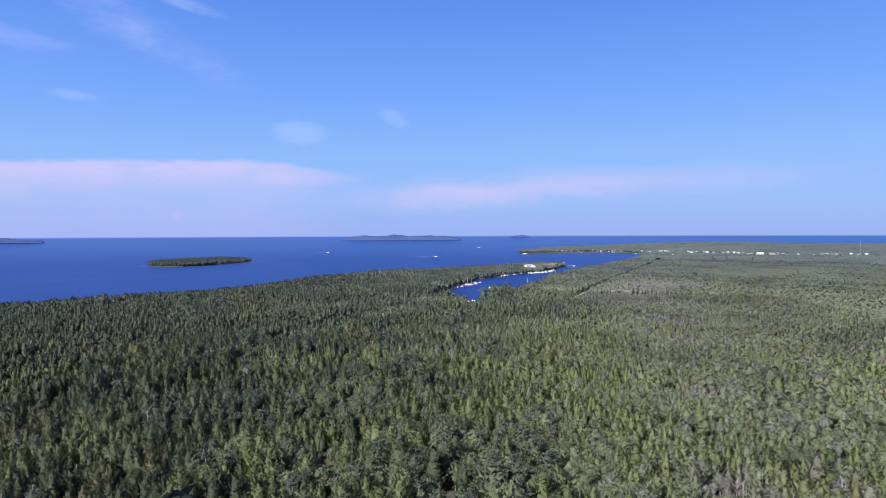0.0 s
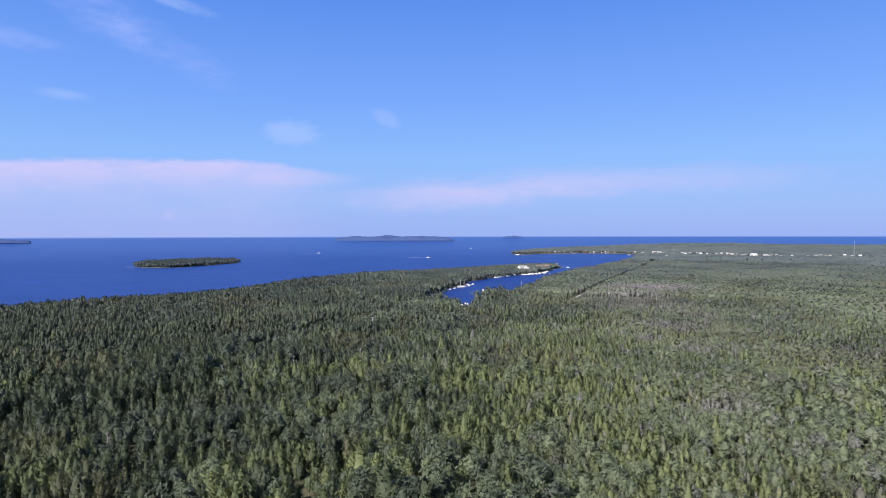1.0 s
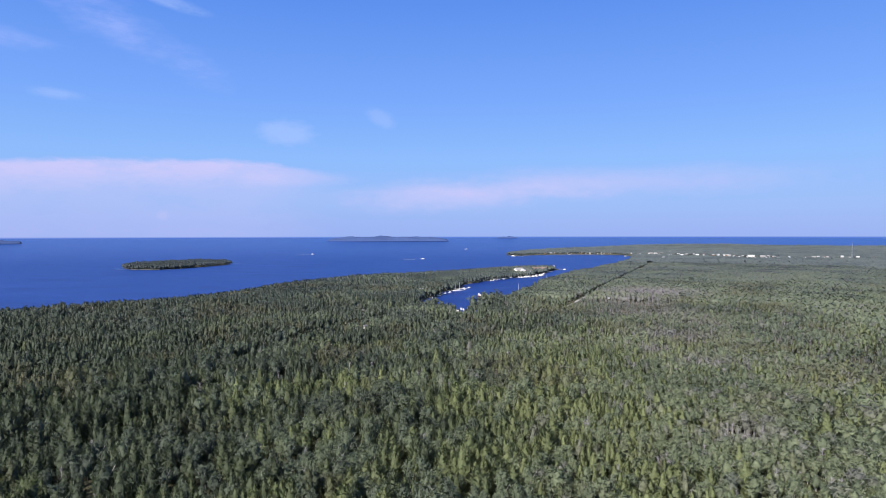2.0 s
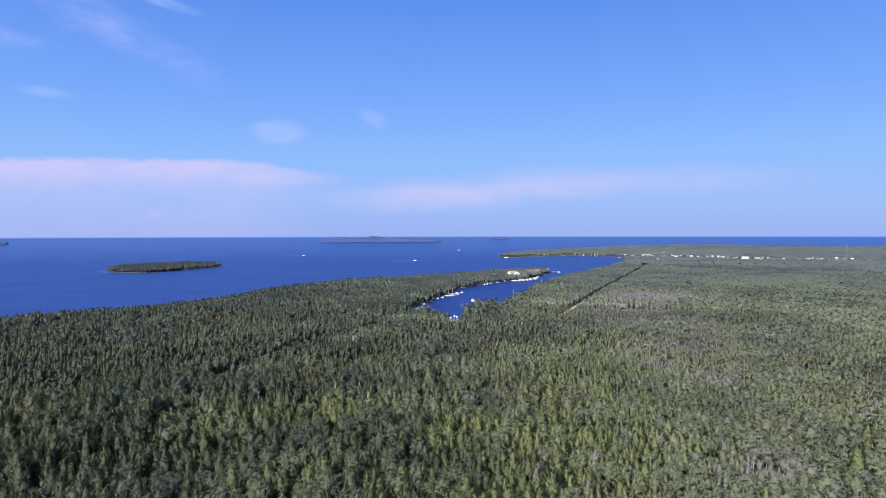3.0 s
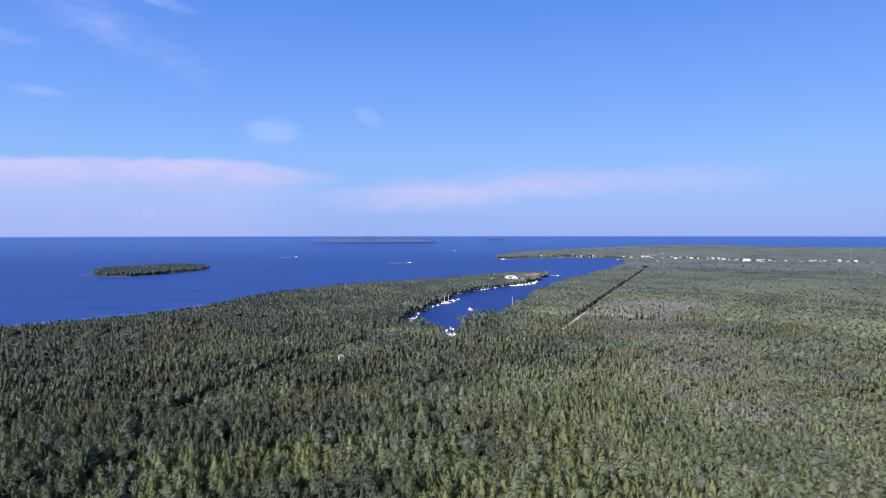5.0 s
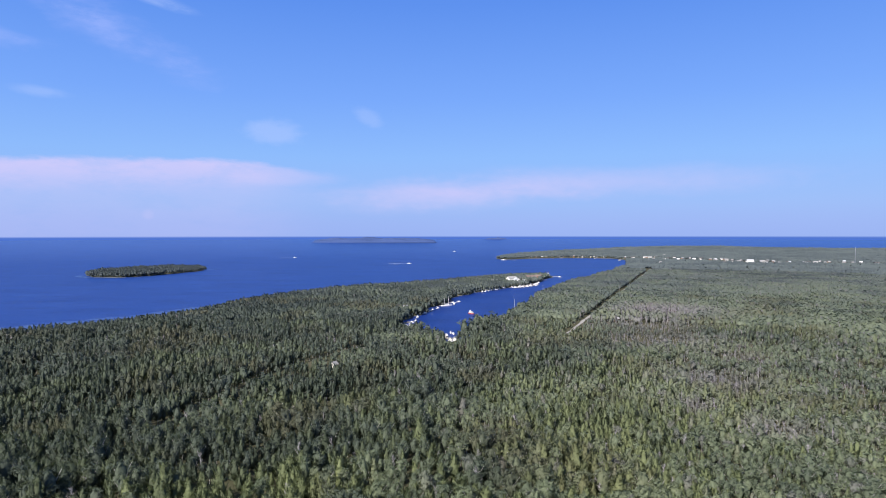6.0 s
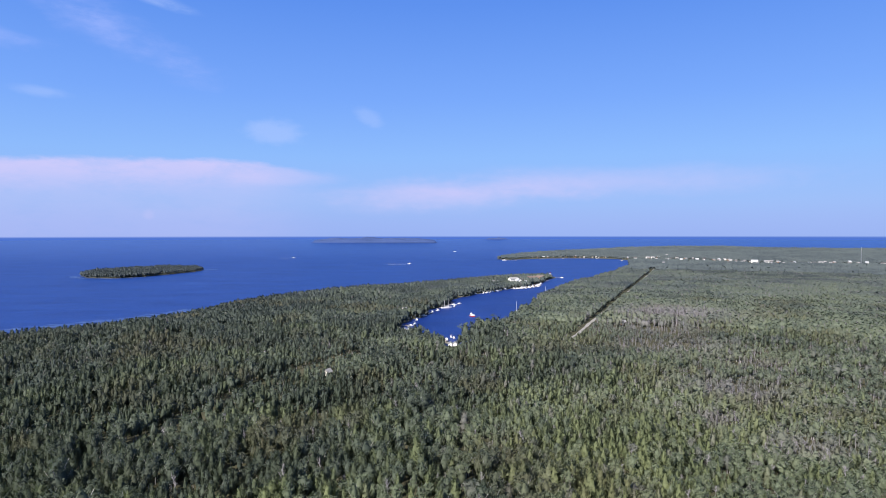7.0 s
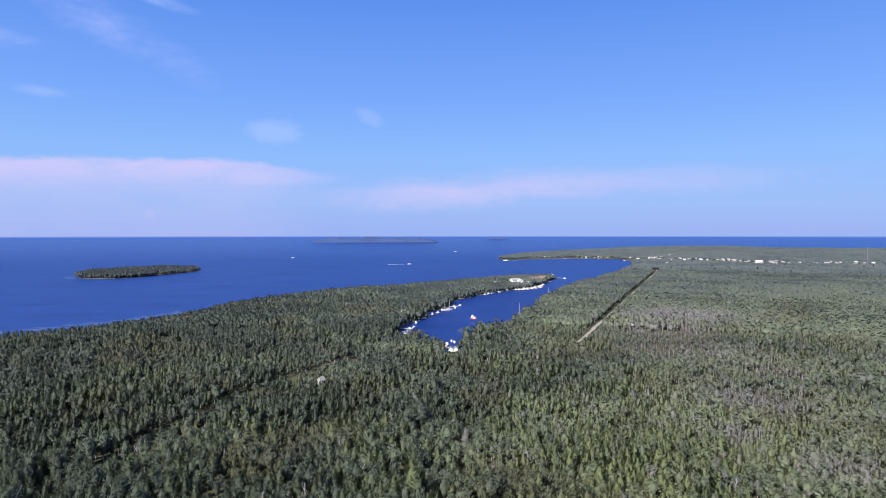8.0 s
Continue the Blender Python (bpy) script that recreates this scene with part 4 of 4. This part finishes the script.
def house(name, x, y, w, d, h, rise, turn, wall, roof, label, storeys=1, chimney=False, porch=False, category="house", group="", z=None):
    base = new(name)
    z = float(height(np.array([(x, y)], float))[0]) if z is None else z
    part("wall", house_walls(w, d, h, rise), wall, base)
    top = part("roof", gable(w, d, h, rise), roof, base)
    if chimney:
        part("chimney", boxes((w * 0.2, w * 0.2 + 0.8, -0.4, 0.4, h, h + rise + 1.1)), REDBROWN, top)
    n = max(2, int(w / 3))
    for s in range(storeys):
        zc = h * (s + 0.55) / storeys
        for side in (-1, 1):
            for i in range(n):
                cx = -w / 2 + w * (i + 0.5) / n
                q = side * (d / 2 + 0.03)
                win = part("window", boxes((cx - 0.65, cx + 0.65, min(q, q + side * 0.04), max(q, q + side * 0.04), zc - 0.75, zc + 0.75)), WHITE, base)
                q += side * 0.04
                part("pane", boxes((cx - 0.52, cx + 0.52, min(q, q + side * 0.03), max(q, q + side * 0.03), zc - 0.62, zc + 0.62)), GLASS, win)
    part("door", boxes((-0.5, 0.5, -d / 2 - 0.12, -d / 2 - 0.02, 0.0, 2.05)), BROWN, base) if n % 2 == 0 else None
    if porch:
        part("porch_deck", boxes((-w / 2, w / 2, -d / 2 - 3.0, -d / 2 - 0.1, 0.15, 0.35)), DOCKWOOD, base)
        part("porch_roof", boxes((-w / 2, w / 2, -d / 2 - 3.2, -d / 2 - 0.1, 2.6, 2.75)), roof, base)
        for i in range(5):
            cx = -w / 2 + 0.2 + (w - 0.4) * i / 4
            part("post", boxes((cx - 0.08, cx + 0.08, -d / 2 - 3.1, -d / 2 - 2.94, 0.35, 2.6)), WHITE, base)
    base.matrix_basis = pose(x, y, z, 0, 0, turn)
    return tagged(base, label, category, group)


def lighthouse(x, y):
    z = float(height(np.array([(x, y)], float))[0])
    base = new("lighthouse")
    part("tower", post(2.5, 1.55, -1.0, 9.2, 6), WHITE, base)
    part("gallery", post(2.2, 2.2, 9.2, 9.5, 6), WHITE, base)
    for i in range(6):
        a = math.tau * i / 6
        part("railing_post", post(0.05, 0.05, 9.5, 10.5, 5, 2.05 * math.cos(a), 2.05 * math.sin(a)), WHITE, base)
    part("lantern_room", post(1.15, 1.15, 9.5, 11.4, 6), GLASS, base)
    part("lantern_roof", post(1.25, 0.12, 11.4, 12.0, 6), RED, base, "red lantern roof")
    part("door", boxes((-0.5, 0.5, -2.35, -2.15, 0.0, 2.0)), RED, base)
    for zc in (3.5, 6.5):
        part("window", boxes((-0.35, 0.35, -2.0 + zc * 0.06, -1.7 + zc * 0.06, zc, zc + 1.0)), GLASS, base)
    base.matrix_basis = pose(x, y, z, 0, 0, -12) @ Matrix.Scale(0.86, 4)
    return tagged(base, "white six-sided lighthouse with a red lantern", "lighthouse")


def hull_mesh(length, beam, free):
    """A boat's hull lofted from stern to a raked bow."""
    bm = bmesh.new()
    rows = []
    for i in range(9):
        t = i / 8
        w = beam / 2 * (0.86 + 0.14 * math.sin(t * 2.2)) * (1 - max(0, t - 0.5) ** 2.2 * 4.3)
        w = max(w, 0.02)
        y = (t - 0.5) * length
        s = free * (1 + 0.35 * t * t)
        rows.append([bm.verts.new(v) for v in ((-w, y + 0.05 * length * t * t, s), (-w * 0.82, y, -0.25), (0, y - 0.03 * length * t, -0.45), (w * 0.82, y, -0.25), (w, y + 0.05 * length * t * t, s))])
    for a, b in zip(rows[:-1], rows[1:]):
        for i in range(4):
            bm.faces.new((a[i], a[i + 1], b[i + 1], b[i]))
        bm.faces.new((a[4], a[0], b[0], b[4]))
    bm.faces.new(rows[0])
    bm.faces.new(rows[-1][::-1])
    bmesh.ops.recalc_face_normals(bm, faces=bm.faces[:])
    return bm


def cruiser(x, y, turn, length, label, hull=None, canvas=None, group="moored motorboats"):
    base = new("motorboat")
    b = length * 0.32
    part("hull", hull_mesh(length, b, 0.10 * length), hull or GEL, base)
    h = 0.10 * length
    part("cabin", boxes((-b * 0.36, b * 0.36, -length * 0.12, length * 0.2, h, h + 1.1)), GEL, base)
    part("windscreen", boxes((-b * 0.37, b * 0.37, length * 0.2, length * 0.24, h + 0.35, h + 1.0)), GLASS, base)
    part("canopy", boxes((-b * 0.38, b * 0.38, -length * 0.3, length * 0.1, h + 1.75, h + 1.87)), canvas or GEL, base)
    for sx in (-1, 1):
        part("canopy_post", post(0.04, 0.04, h, h + 1.75, 5, sx * b * 0.35, -length * 0.27), METAL, base)
    part("outboard", boxes((-0.25, 0.25, -length * 0.5 - 0.5, -length * 0.5, -0.1, 0.9)), DARKROOF, base)
    base.matrix_basis = pose(x, y, 0.0, 0, 0, turn)
    return tagged(base, label, "boat", group)


def sailboat(x, y, turn, length, mast, label, masts=1, group="moored sailboats"):
    base = new("sailboat")
    b = length * 0.27
    h = 0.09 * length
    part("hull", hull_mesh(length, b, h), GEL, base)
    part("cabin", boxes((-b * 0.26, b * 0.26, -length * 0.1, length * 0.22, h, h + 0.6)), GEL, base)
    for k in range(masts):
        my = length * (0.08 if masts == 1 else (0.2, -0.2)[k])
        m = part("mast", post(0.13, 0.09, h, h + mast * (1 - 0.12 * k), 6, 0, my), GEL, base)
        part("boom", boxes((-0.12, 0.12, my - length * 0.33, my - 0.15, h + 1.3, h + 1.6)), NAVY if masts == 1 else GEL, base)
        for sx in (-1, 1):
            bm = bmesh.new()
            p, t, _ = tube((0, my, h + mast * 0.95 * (1 - 0.12 * k)), (sx * b * 0.45, my, h), 0.02, 0.02, 3)
            vs = [bm.verts.new(v) for v in p]
            for f in t:
                bm.faces.new([vs[i] for i in f])
            part("stay", bm, METAL, m)
    base.matrix_basis = pose(x, y, 0.0, 0, 0, turn)
    return tagged(base, label, "sailboat", group)


def tour_boat(x, y, turn):
    base = new("tour_boat")
    part("hull", hull_mesh(12.5, 4.2, 1.5), RED, base, "red hull")
    part("deck_band", boxes((-2.0, 2.0, -6.0, 4.0, 1.55, 1.8)), WHITE, base)
    part("cabin", boxes((-1.6, 1.6, -4.6, 3.0, 1.8, 3.6)), WHITE, base)
    part("upper_deck", boxes((-1.8, 1.8, -5.0, 3.2, 3.6, 3.75)), WHITE, base)
    part("wheelhouse", boxes((-1.0, 1.0, 0.6, 2.6, 3.75, 5.5)), WHITE, base)
    for sx in (-1, 1):
        for i in range(4):
            yy = -4.0 + i * 1.7
            part("window", boxes((sx * 1.62 - 0.03, sx * 1.62 + 0.03, yy, yy + 1.1, 2.3, 3.2)), GLASS, base)
    part("mast", post(0.07, 0.05, 5.5, 8.0, 5, 0, 1.4), WHITE, base)
    base.matrix_basis = pose(x, y, 0.0, 0, 0, turn) @ Matrix.Scale(0.66, 4)
    return tagged(base, "white tour boat with a red hull, anchored in the harbour", "boat")


def dock(x, y, turn, length, width=2.2):
    base = new("dock")
    part("deck", boxes((-width / 2, width / 2, 0, length, 0.55, 0.75)), DOCKWOOD, base)
    for i in range(max(2, int(length / 5))):
        for sx in (-1, 1):
            part("pile", post(0.14, 0.14, -1.5, 1.25, 6, sx * width / 2, 0.4 + i * 5), BROWN, base)
    base.matrix_basis = pose(x, y, 0.0, 0, 0, turn)
    return tagged(base, "silvered plank dock on timber piles", "dock", "harbour docks")


def wake(x, y, turn, length):
    bm = bmesh.new()
    pts = [(0, 0)] + [(-0.05 * s - 1.0 + random.uniform(-0.4, 0.4), -s) for s in np.linspace(4, length, 8)]
    back = [(-px, py) for px, py in pts[:0:-1]]
    bm.faces.new([bm.verts.new((px, py, 0.12)) for px, py in pts + back])
    ob = part("wake", bm, FOAM)
    ob.matrix_basis = pose(x, y, 0, 0, 0, turn)
    return tagged(ob, "white wake trailing behind a boat on the lake", "wake")


lighthouse(264, 1402)
house("lodge", 164, 1222, 15, 10, 6.0, 3.0, 22, WHITE, GREYROOF, "large cream two-storey harbour lodge with a pale roof", 2, True, True)
house("lodge_wing", 171, 1213, 9, 7, 5.0, 2.4, 112, WHITE, WHITEROOF, "low white wing beside the harbour lodge", 1)
house("boathouse", 184, 1213, 8, 5, 2.8, 1.6, 30, WHITE, WHITEROOF, "long low white boathouse at the marina", 1, category="boathouse")
house("cottage", 207, 1280, 19, 9, 4.4, 2.8, 15, BROWN, REDBROWN, "brown timber cottage with a red-brown roof", 1, True)
house("cottage", 226, 1308, 13, 9, 4.2, 2.6, -30, BROWN, REDBROWN, "brown timber cottage among the trees", 1)
house("cottage", 131, 1196, 11, 8, 3.4, 2.2, 20, CREAM, GREYROOF, "cream cottage with a grey roof", 1)
house("cottage", 142, 1184, 9, 7, 3.2, 2.0, 10, CREAM, WHITEROOF, "small cream cottage with a pale roof", 1)
house("cottage", 17, 951, 5, 4.5, 3.8, 1.8, 35, WHITE, WHITEROOF, "white cottage half hidden in the trees", 1)
house("cottage", -10, 814, 7, 6, 5.0, 2.2, 60, CREAM, GREYROOF, "cream cottage half hidden in the trees", 1)
house("cottage", -49, 536, 3.6, 3.4, 2.3, 1.5, 60, CREAM, GREYROOF, "small pale cottage in a forest clearing", 1)
house("cottage", 201, 1043, 6, 4.5, 3.4, 1.6, -20, CREAM, WHITEROOF, "cream shore cottage with a pale roof", 1)
house("cottage", 151, 926, 6, 5, 3.6, 1.8, -15, CREAM, GREYROOF, "cream shore cottage with a grey roof", 1)
house("cottage", 255, 1200, 4, 3.4, 4.4, 1.4, 10, WHITE, WHITEROOF, "white shore cottage among green trees", 1)
house("boathouse", 59, 664, 6, 4.5, 4.0, 1.6, -15, CREAM, WHITEROOF, "white boathouse with a pale roof at the harbour head", 1, category="boathouse")
for x, y in ((28.2, 641), (31.8, 641.5)):
    house("boathouse", x, y, 4.2, 2.9, 1.7, 1.2, 84, WHITE, GREYROOF, "small white gabled boathouse at the harbour head", 1, category="boathouse", group="harbour head boathouses", z=0.7)
house("hut", 188, 725, 4.4, 3.4, 2.4, 1.3, 30, BROWN, GREYROOF, "grey-roofed hut in a forest clearing", 1)
tour_boat(59.5, 814, 35)
for x, y, turn, length in ((27, 650, 8, 26), (-16, 716, -70, 15), (-12, 748, -75, 12), (36, 915, -80, 13), (28, 888, -70, 16), (52, 1008, -60, 14), (70, 1050, -60, 12), (100, 1082, -50, 12), (115, 1102, -50, 12),
                           (150, 1150, -40, 26), (163, 1157, -40, 26), (176, 1166, -40, 24), (186, 1190, -60, 18), (197, 1215, -60, 16), (228, 1290, -60, 14), (270, 1390, -110, 16)):
    dock(x, y, turn, length)
dock(146, 1136, -39, 92, 3.4)
dock(158, 1132, -39, 74, 3.0)
sway = random.Random(12)
for x, y, turn, length, label in (
        (24, 668, 20, 5, "white motorboat tied to the harbour head dock"), (31, 684, 40, 5.5, "large white cabin cruiser by the dock"), (22, 676, 10, 5.5, "white motorboat tied to the harbour head dock"),
        (-7, 719, -60, 8, "white motorboat at a small dock"), (-3, 750, -70, 8, "white motorboat at a small dock"), (3, 790, -30, 8, "white motorboat along the shore"),
        (10, 817, -35, 10, "white motorboat along the shore"), (20, 848, -35, 8, "white motorboat along the shore"), (26, 863, -35, 7, "white motorboat along the shore"),
        (46, 915, -60, 9, "white motorboat at a small dock"), (73, 1057, -55, 11, "white cabin cruiser at a dock"), (67, 1044, -55, 8, "white motorboat at a dock"),
        (80, 1062, -55, 8, "white motorboat at a dock"), (104, 1074, -50, 12, "white cabin cruiser in a row"), (112, 1087, -50, 12, "white cabin cruiser in a row"), (119, 1097, -50, 12, "white cabin cruiser in a row"),
        (129, 1117, -50, 14, "large white cabin cruiser in a row"), (136, 1126, -50, 12, "white cabin cruiser in a row"),
        (157, 1139, 50, 11, "white motorboat at the marina"), (166, 1146, 50, 10, "white motorboat at the marina"), (172, 1153, 50, 12, "white cabin cruiser at the marina"), (180, 1160, 50, 10, "white motorboat at the marina"),
        (188, 1172, 50, 12, "white cabin cruiser at the marina"), (198, 1192, 30, 10, "white motorboat at the marina"), (207, 1216, 30, 9, "white motorboat at the marina"), (282, 1380, 60, 8, "white motorboat below the lighthouse"),
        (145, 1146, 50, 11, "white motorboat at the marina"), (150, 1158, 50, 10, "white motorboat at the marina"), (160, 1164, 50, 11, "white motorboat at the marina"), (168, 1158, 50, 11, "white cabin cruiser at the marina"),
        (176, 1174, 50, 10, "white motorboat at the marina"), (184, 1182, 50, 11, "white cabin cruiser at the marina"), (193, 1205, 30, 10, "white motorboat at the marina"), (98, 1066, -50, 10, "white motorboat in a row"),
        (92, 1072, -50, 8, "white motorboat at a dock"), (124, 1108, -50, 12, "white cabin cruiser in a row"), (54, 930, -60, 9, "white motorboat at a small dock"), (47, 903, -40, 10, "white motorboat beside the ketch"),
        (153, 1140, 50, 9, "white motorboat at the marina"), (163, 1140, 50, 9, "white motorboat at the marina"), (171, 1147, 50, 8, "white motorboat at the marina"), (179, 1154, 50, 9, "white motorboat at the marina"),
        (187, 1163, 50, 9, "white motorboat at the marina"), (196, 1178, 40, 10, "white cabin cruiser at the marina"), (203, 1204, 30, 9, "white motorboat at the marina"), (212, 1232, 30, 8, "white motorboat along the point"),
        (62, 1032, -50, 8, "white motorboat at a dock"), (85, 1056, -50, 8, "white motorboat at a dock"), (109, 1080, -50, 10, "white cabin cruiser in a row"), (16, 838, -35, 8, "white motorboat along the shore"),
        (-4, 727, -50, 8, "white motorboat at a small dock"), (1, 760, -60, 8, "white motorboat at a small dock"), (27, 671, 30, 6, "white motorboat tied to the harbour head dock"), (33, 677, 0, 6.5, "white cabin cruiser by the dock"),
        (284, 2298, 40, 12, "white motorboat off the far point")):
    turn += sway.uniform(-30, 30)
    cruiser(x, y + sway.uniform(-1.5, 2.5), turn, length * sway.uniform(0.62, 0.92), label, canvas=NAVY if int(x) % 3 == 0 else GREYROOF if int(x) % 3 == 1 else None)
sailboat(37, 889, -70, 13, 10, "white two-masted sailing ketch at a dock", 2)
sailboat(112, 853, 20, 7, 11, "white sailboat with a tall bare mast")
sailboat(187, 1066, 25, 8, 9, "white sailboat with a bare mast by the shore")
for x, y, turn, length, tail in ((-19, 1960, -80, 12, 60), (182, 3173, -75, 16, 60), (282, 2190, 80, 14, 40), (-432, 2435, -80, 12, 50)):
    cruiser(x, y, turn, length, "white motorboat under way on the open lake", group="boats under way")
    wake(x, y, turn, tail)

# the town behind the wood: pale houses in clearings, and one radio mast
rng = random.Random(3)
for i, (x, y) in enumerate(TOWN):
    w = rng.uniform(5, 11) * (0.7 if x < 700 else 1.0)
    house("town_house", x, y, w, w * 0.55, rng.uniform(3.6, 6.4), rng.uniform(1.4, 2.4), rng.uniform(-40, 40), rng.choice((WHITE, CREAM, GREYWALL, GREYWALL, BROWN)), rng.choice((WHITEROOF, GREYROOF, GREYROOF, GREYROOF, DARKROOF)),
          "pale town house behind the wood", 2, group="town houses")
for x, y in SHORE:
    x, y = x + rng.uniform(-7, 7), y + rng.uniform(-2, 12)
    w = rng.uniform(3.5, 7.5)
    house("shore_house", x, y, w, w * 0.6, rng.uniform(2.3, 3.6), rng.uniform(1.0, 1.8), rng.uniform(-70, 70), rng.choice((WHITE, GREYWALL, BROWN, CREAM, CREAM)), rng.choice((WHITEROOF, GREYROOF, GREYROOF, DARKROOF)),
          "small pale house on the far bay's shore", 1, group="far shore houses")
house("hall", 930, 1880, 17, 11, 8.0, 2.6, -22, WHITE, WHITEROOF, "large white hall above the town trees", 2)
house("hall", 957, 1866, 13, 10, 7.4, 2.2, -22, GREYWALL, GREYROOF, "large cream hall with a grey roof", 2)


def radio_mast(x, y, tall):
    base = new("radio_mast")
    z = float(height(np.array([(x, y)], float))[0])
    for i in range(3):
        a = math.tau * i / 3
        bm = bmesh.new()
        p, t, _ = tube((1.6 * math.cos(a), 1.6 * math.sin(a), -0.5), (0.5 * math.cos(a), 0.5 * math.sin(a), tall), 0.16, 0.12, 4)
        vs = [bm.verts.new(v) for v in p]
        for f in t:
            bm.faces.new([vs[k] for k in f])
        part("leg", bm, METAL, base)
    for k in range(14):
        h = tall * (k + 0.5) / 14
        r = 1.6 - 1.1 * h / tall
        bm = bmesh.new()
        for i in range(3):
            a, b = math.tau * i / 3, math.tau * (i + 1) / 3
            p, t, _ = tube((r * math.cos(a), r * math.sin(a), h), (r * math.cos(b), r * math.sin(b), h + (1.6 if k % 2 else -1.6)), 0.1, 0.1, 3)
            vs = [bm.verts.new(v) for v in p]
            for f in t:
                bm.faces.new([vs[q] for q in f])
        part("brace", bm, METAL, base)
    base.matrix_basis = pose(x, y, z)
    return tagged(base, "slender grey lattice radio mast above the trees", "mast")


radio_mast(1132, 1740, 46)


# islands on the horizon: long low wooded backs
def far_island(x, y, half, deep, high, turn, label):
    bm = bmesh.new()
    n, k = 60, 12
    g = []
    for i in range(n + 1):
        for j in range(k + 1):
            u, v = i / n * 2 - 1, j / k * 2 - 1
            r = max(0.0, 1 - u * u) ** 0.35 * max(0.0, 1 - v * v) ** 0.5
            h = high * r * (0.72 + 0.5 * noise.noise((u * 3 + x, v * 2, 0.3))) + 4.0 * r * noise.noise((u * half / 30, v * deep / 30, 1.7))
            g.append(bm.verts.new((u * half, v * deep, h - 3.0)))
    for i in range(n):
        for j in range(k):
            a = i * (k + 1) + j
            bm.faces.new((g[a], g[a + k + 1], g[a + k + 2], g[a + 1]))
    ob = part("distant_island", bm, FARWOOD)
    r = math.hypot(x, y - 100)
    ob.matrix_basis = pose(x, y, 45 * max(0, (r - 3000) / 1880) ** 2, 0, 0, turn)
    return tagged(ob, label, "island", "islands on the horizon")


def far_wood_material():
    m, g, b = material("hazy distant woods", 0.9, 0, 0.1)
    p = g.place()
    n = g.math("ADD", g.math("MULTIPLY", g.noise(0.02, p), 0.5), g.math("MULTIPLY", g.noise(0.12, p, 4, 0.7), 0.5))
    # the blue haze over the islands is painted into this base colour
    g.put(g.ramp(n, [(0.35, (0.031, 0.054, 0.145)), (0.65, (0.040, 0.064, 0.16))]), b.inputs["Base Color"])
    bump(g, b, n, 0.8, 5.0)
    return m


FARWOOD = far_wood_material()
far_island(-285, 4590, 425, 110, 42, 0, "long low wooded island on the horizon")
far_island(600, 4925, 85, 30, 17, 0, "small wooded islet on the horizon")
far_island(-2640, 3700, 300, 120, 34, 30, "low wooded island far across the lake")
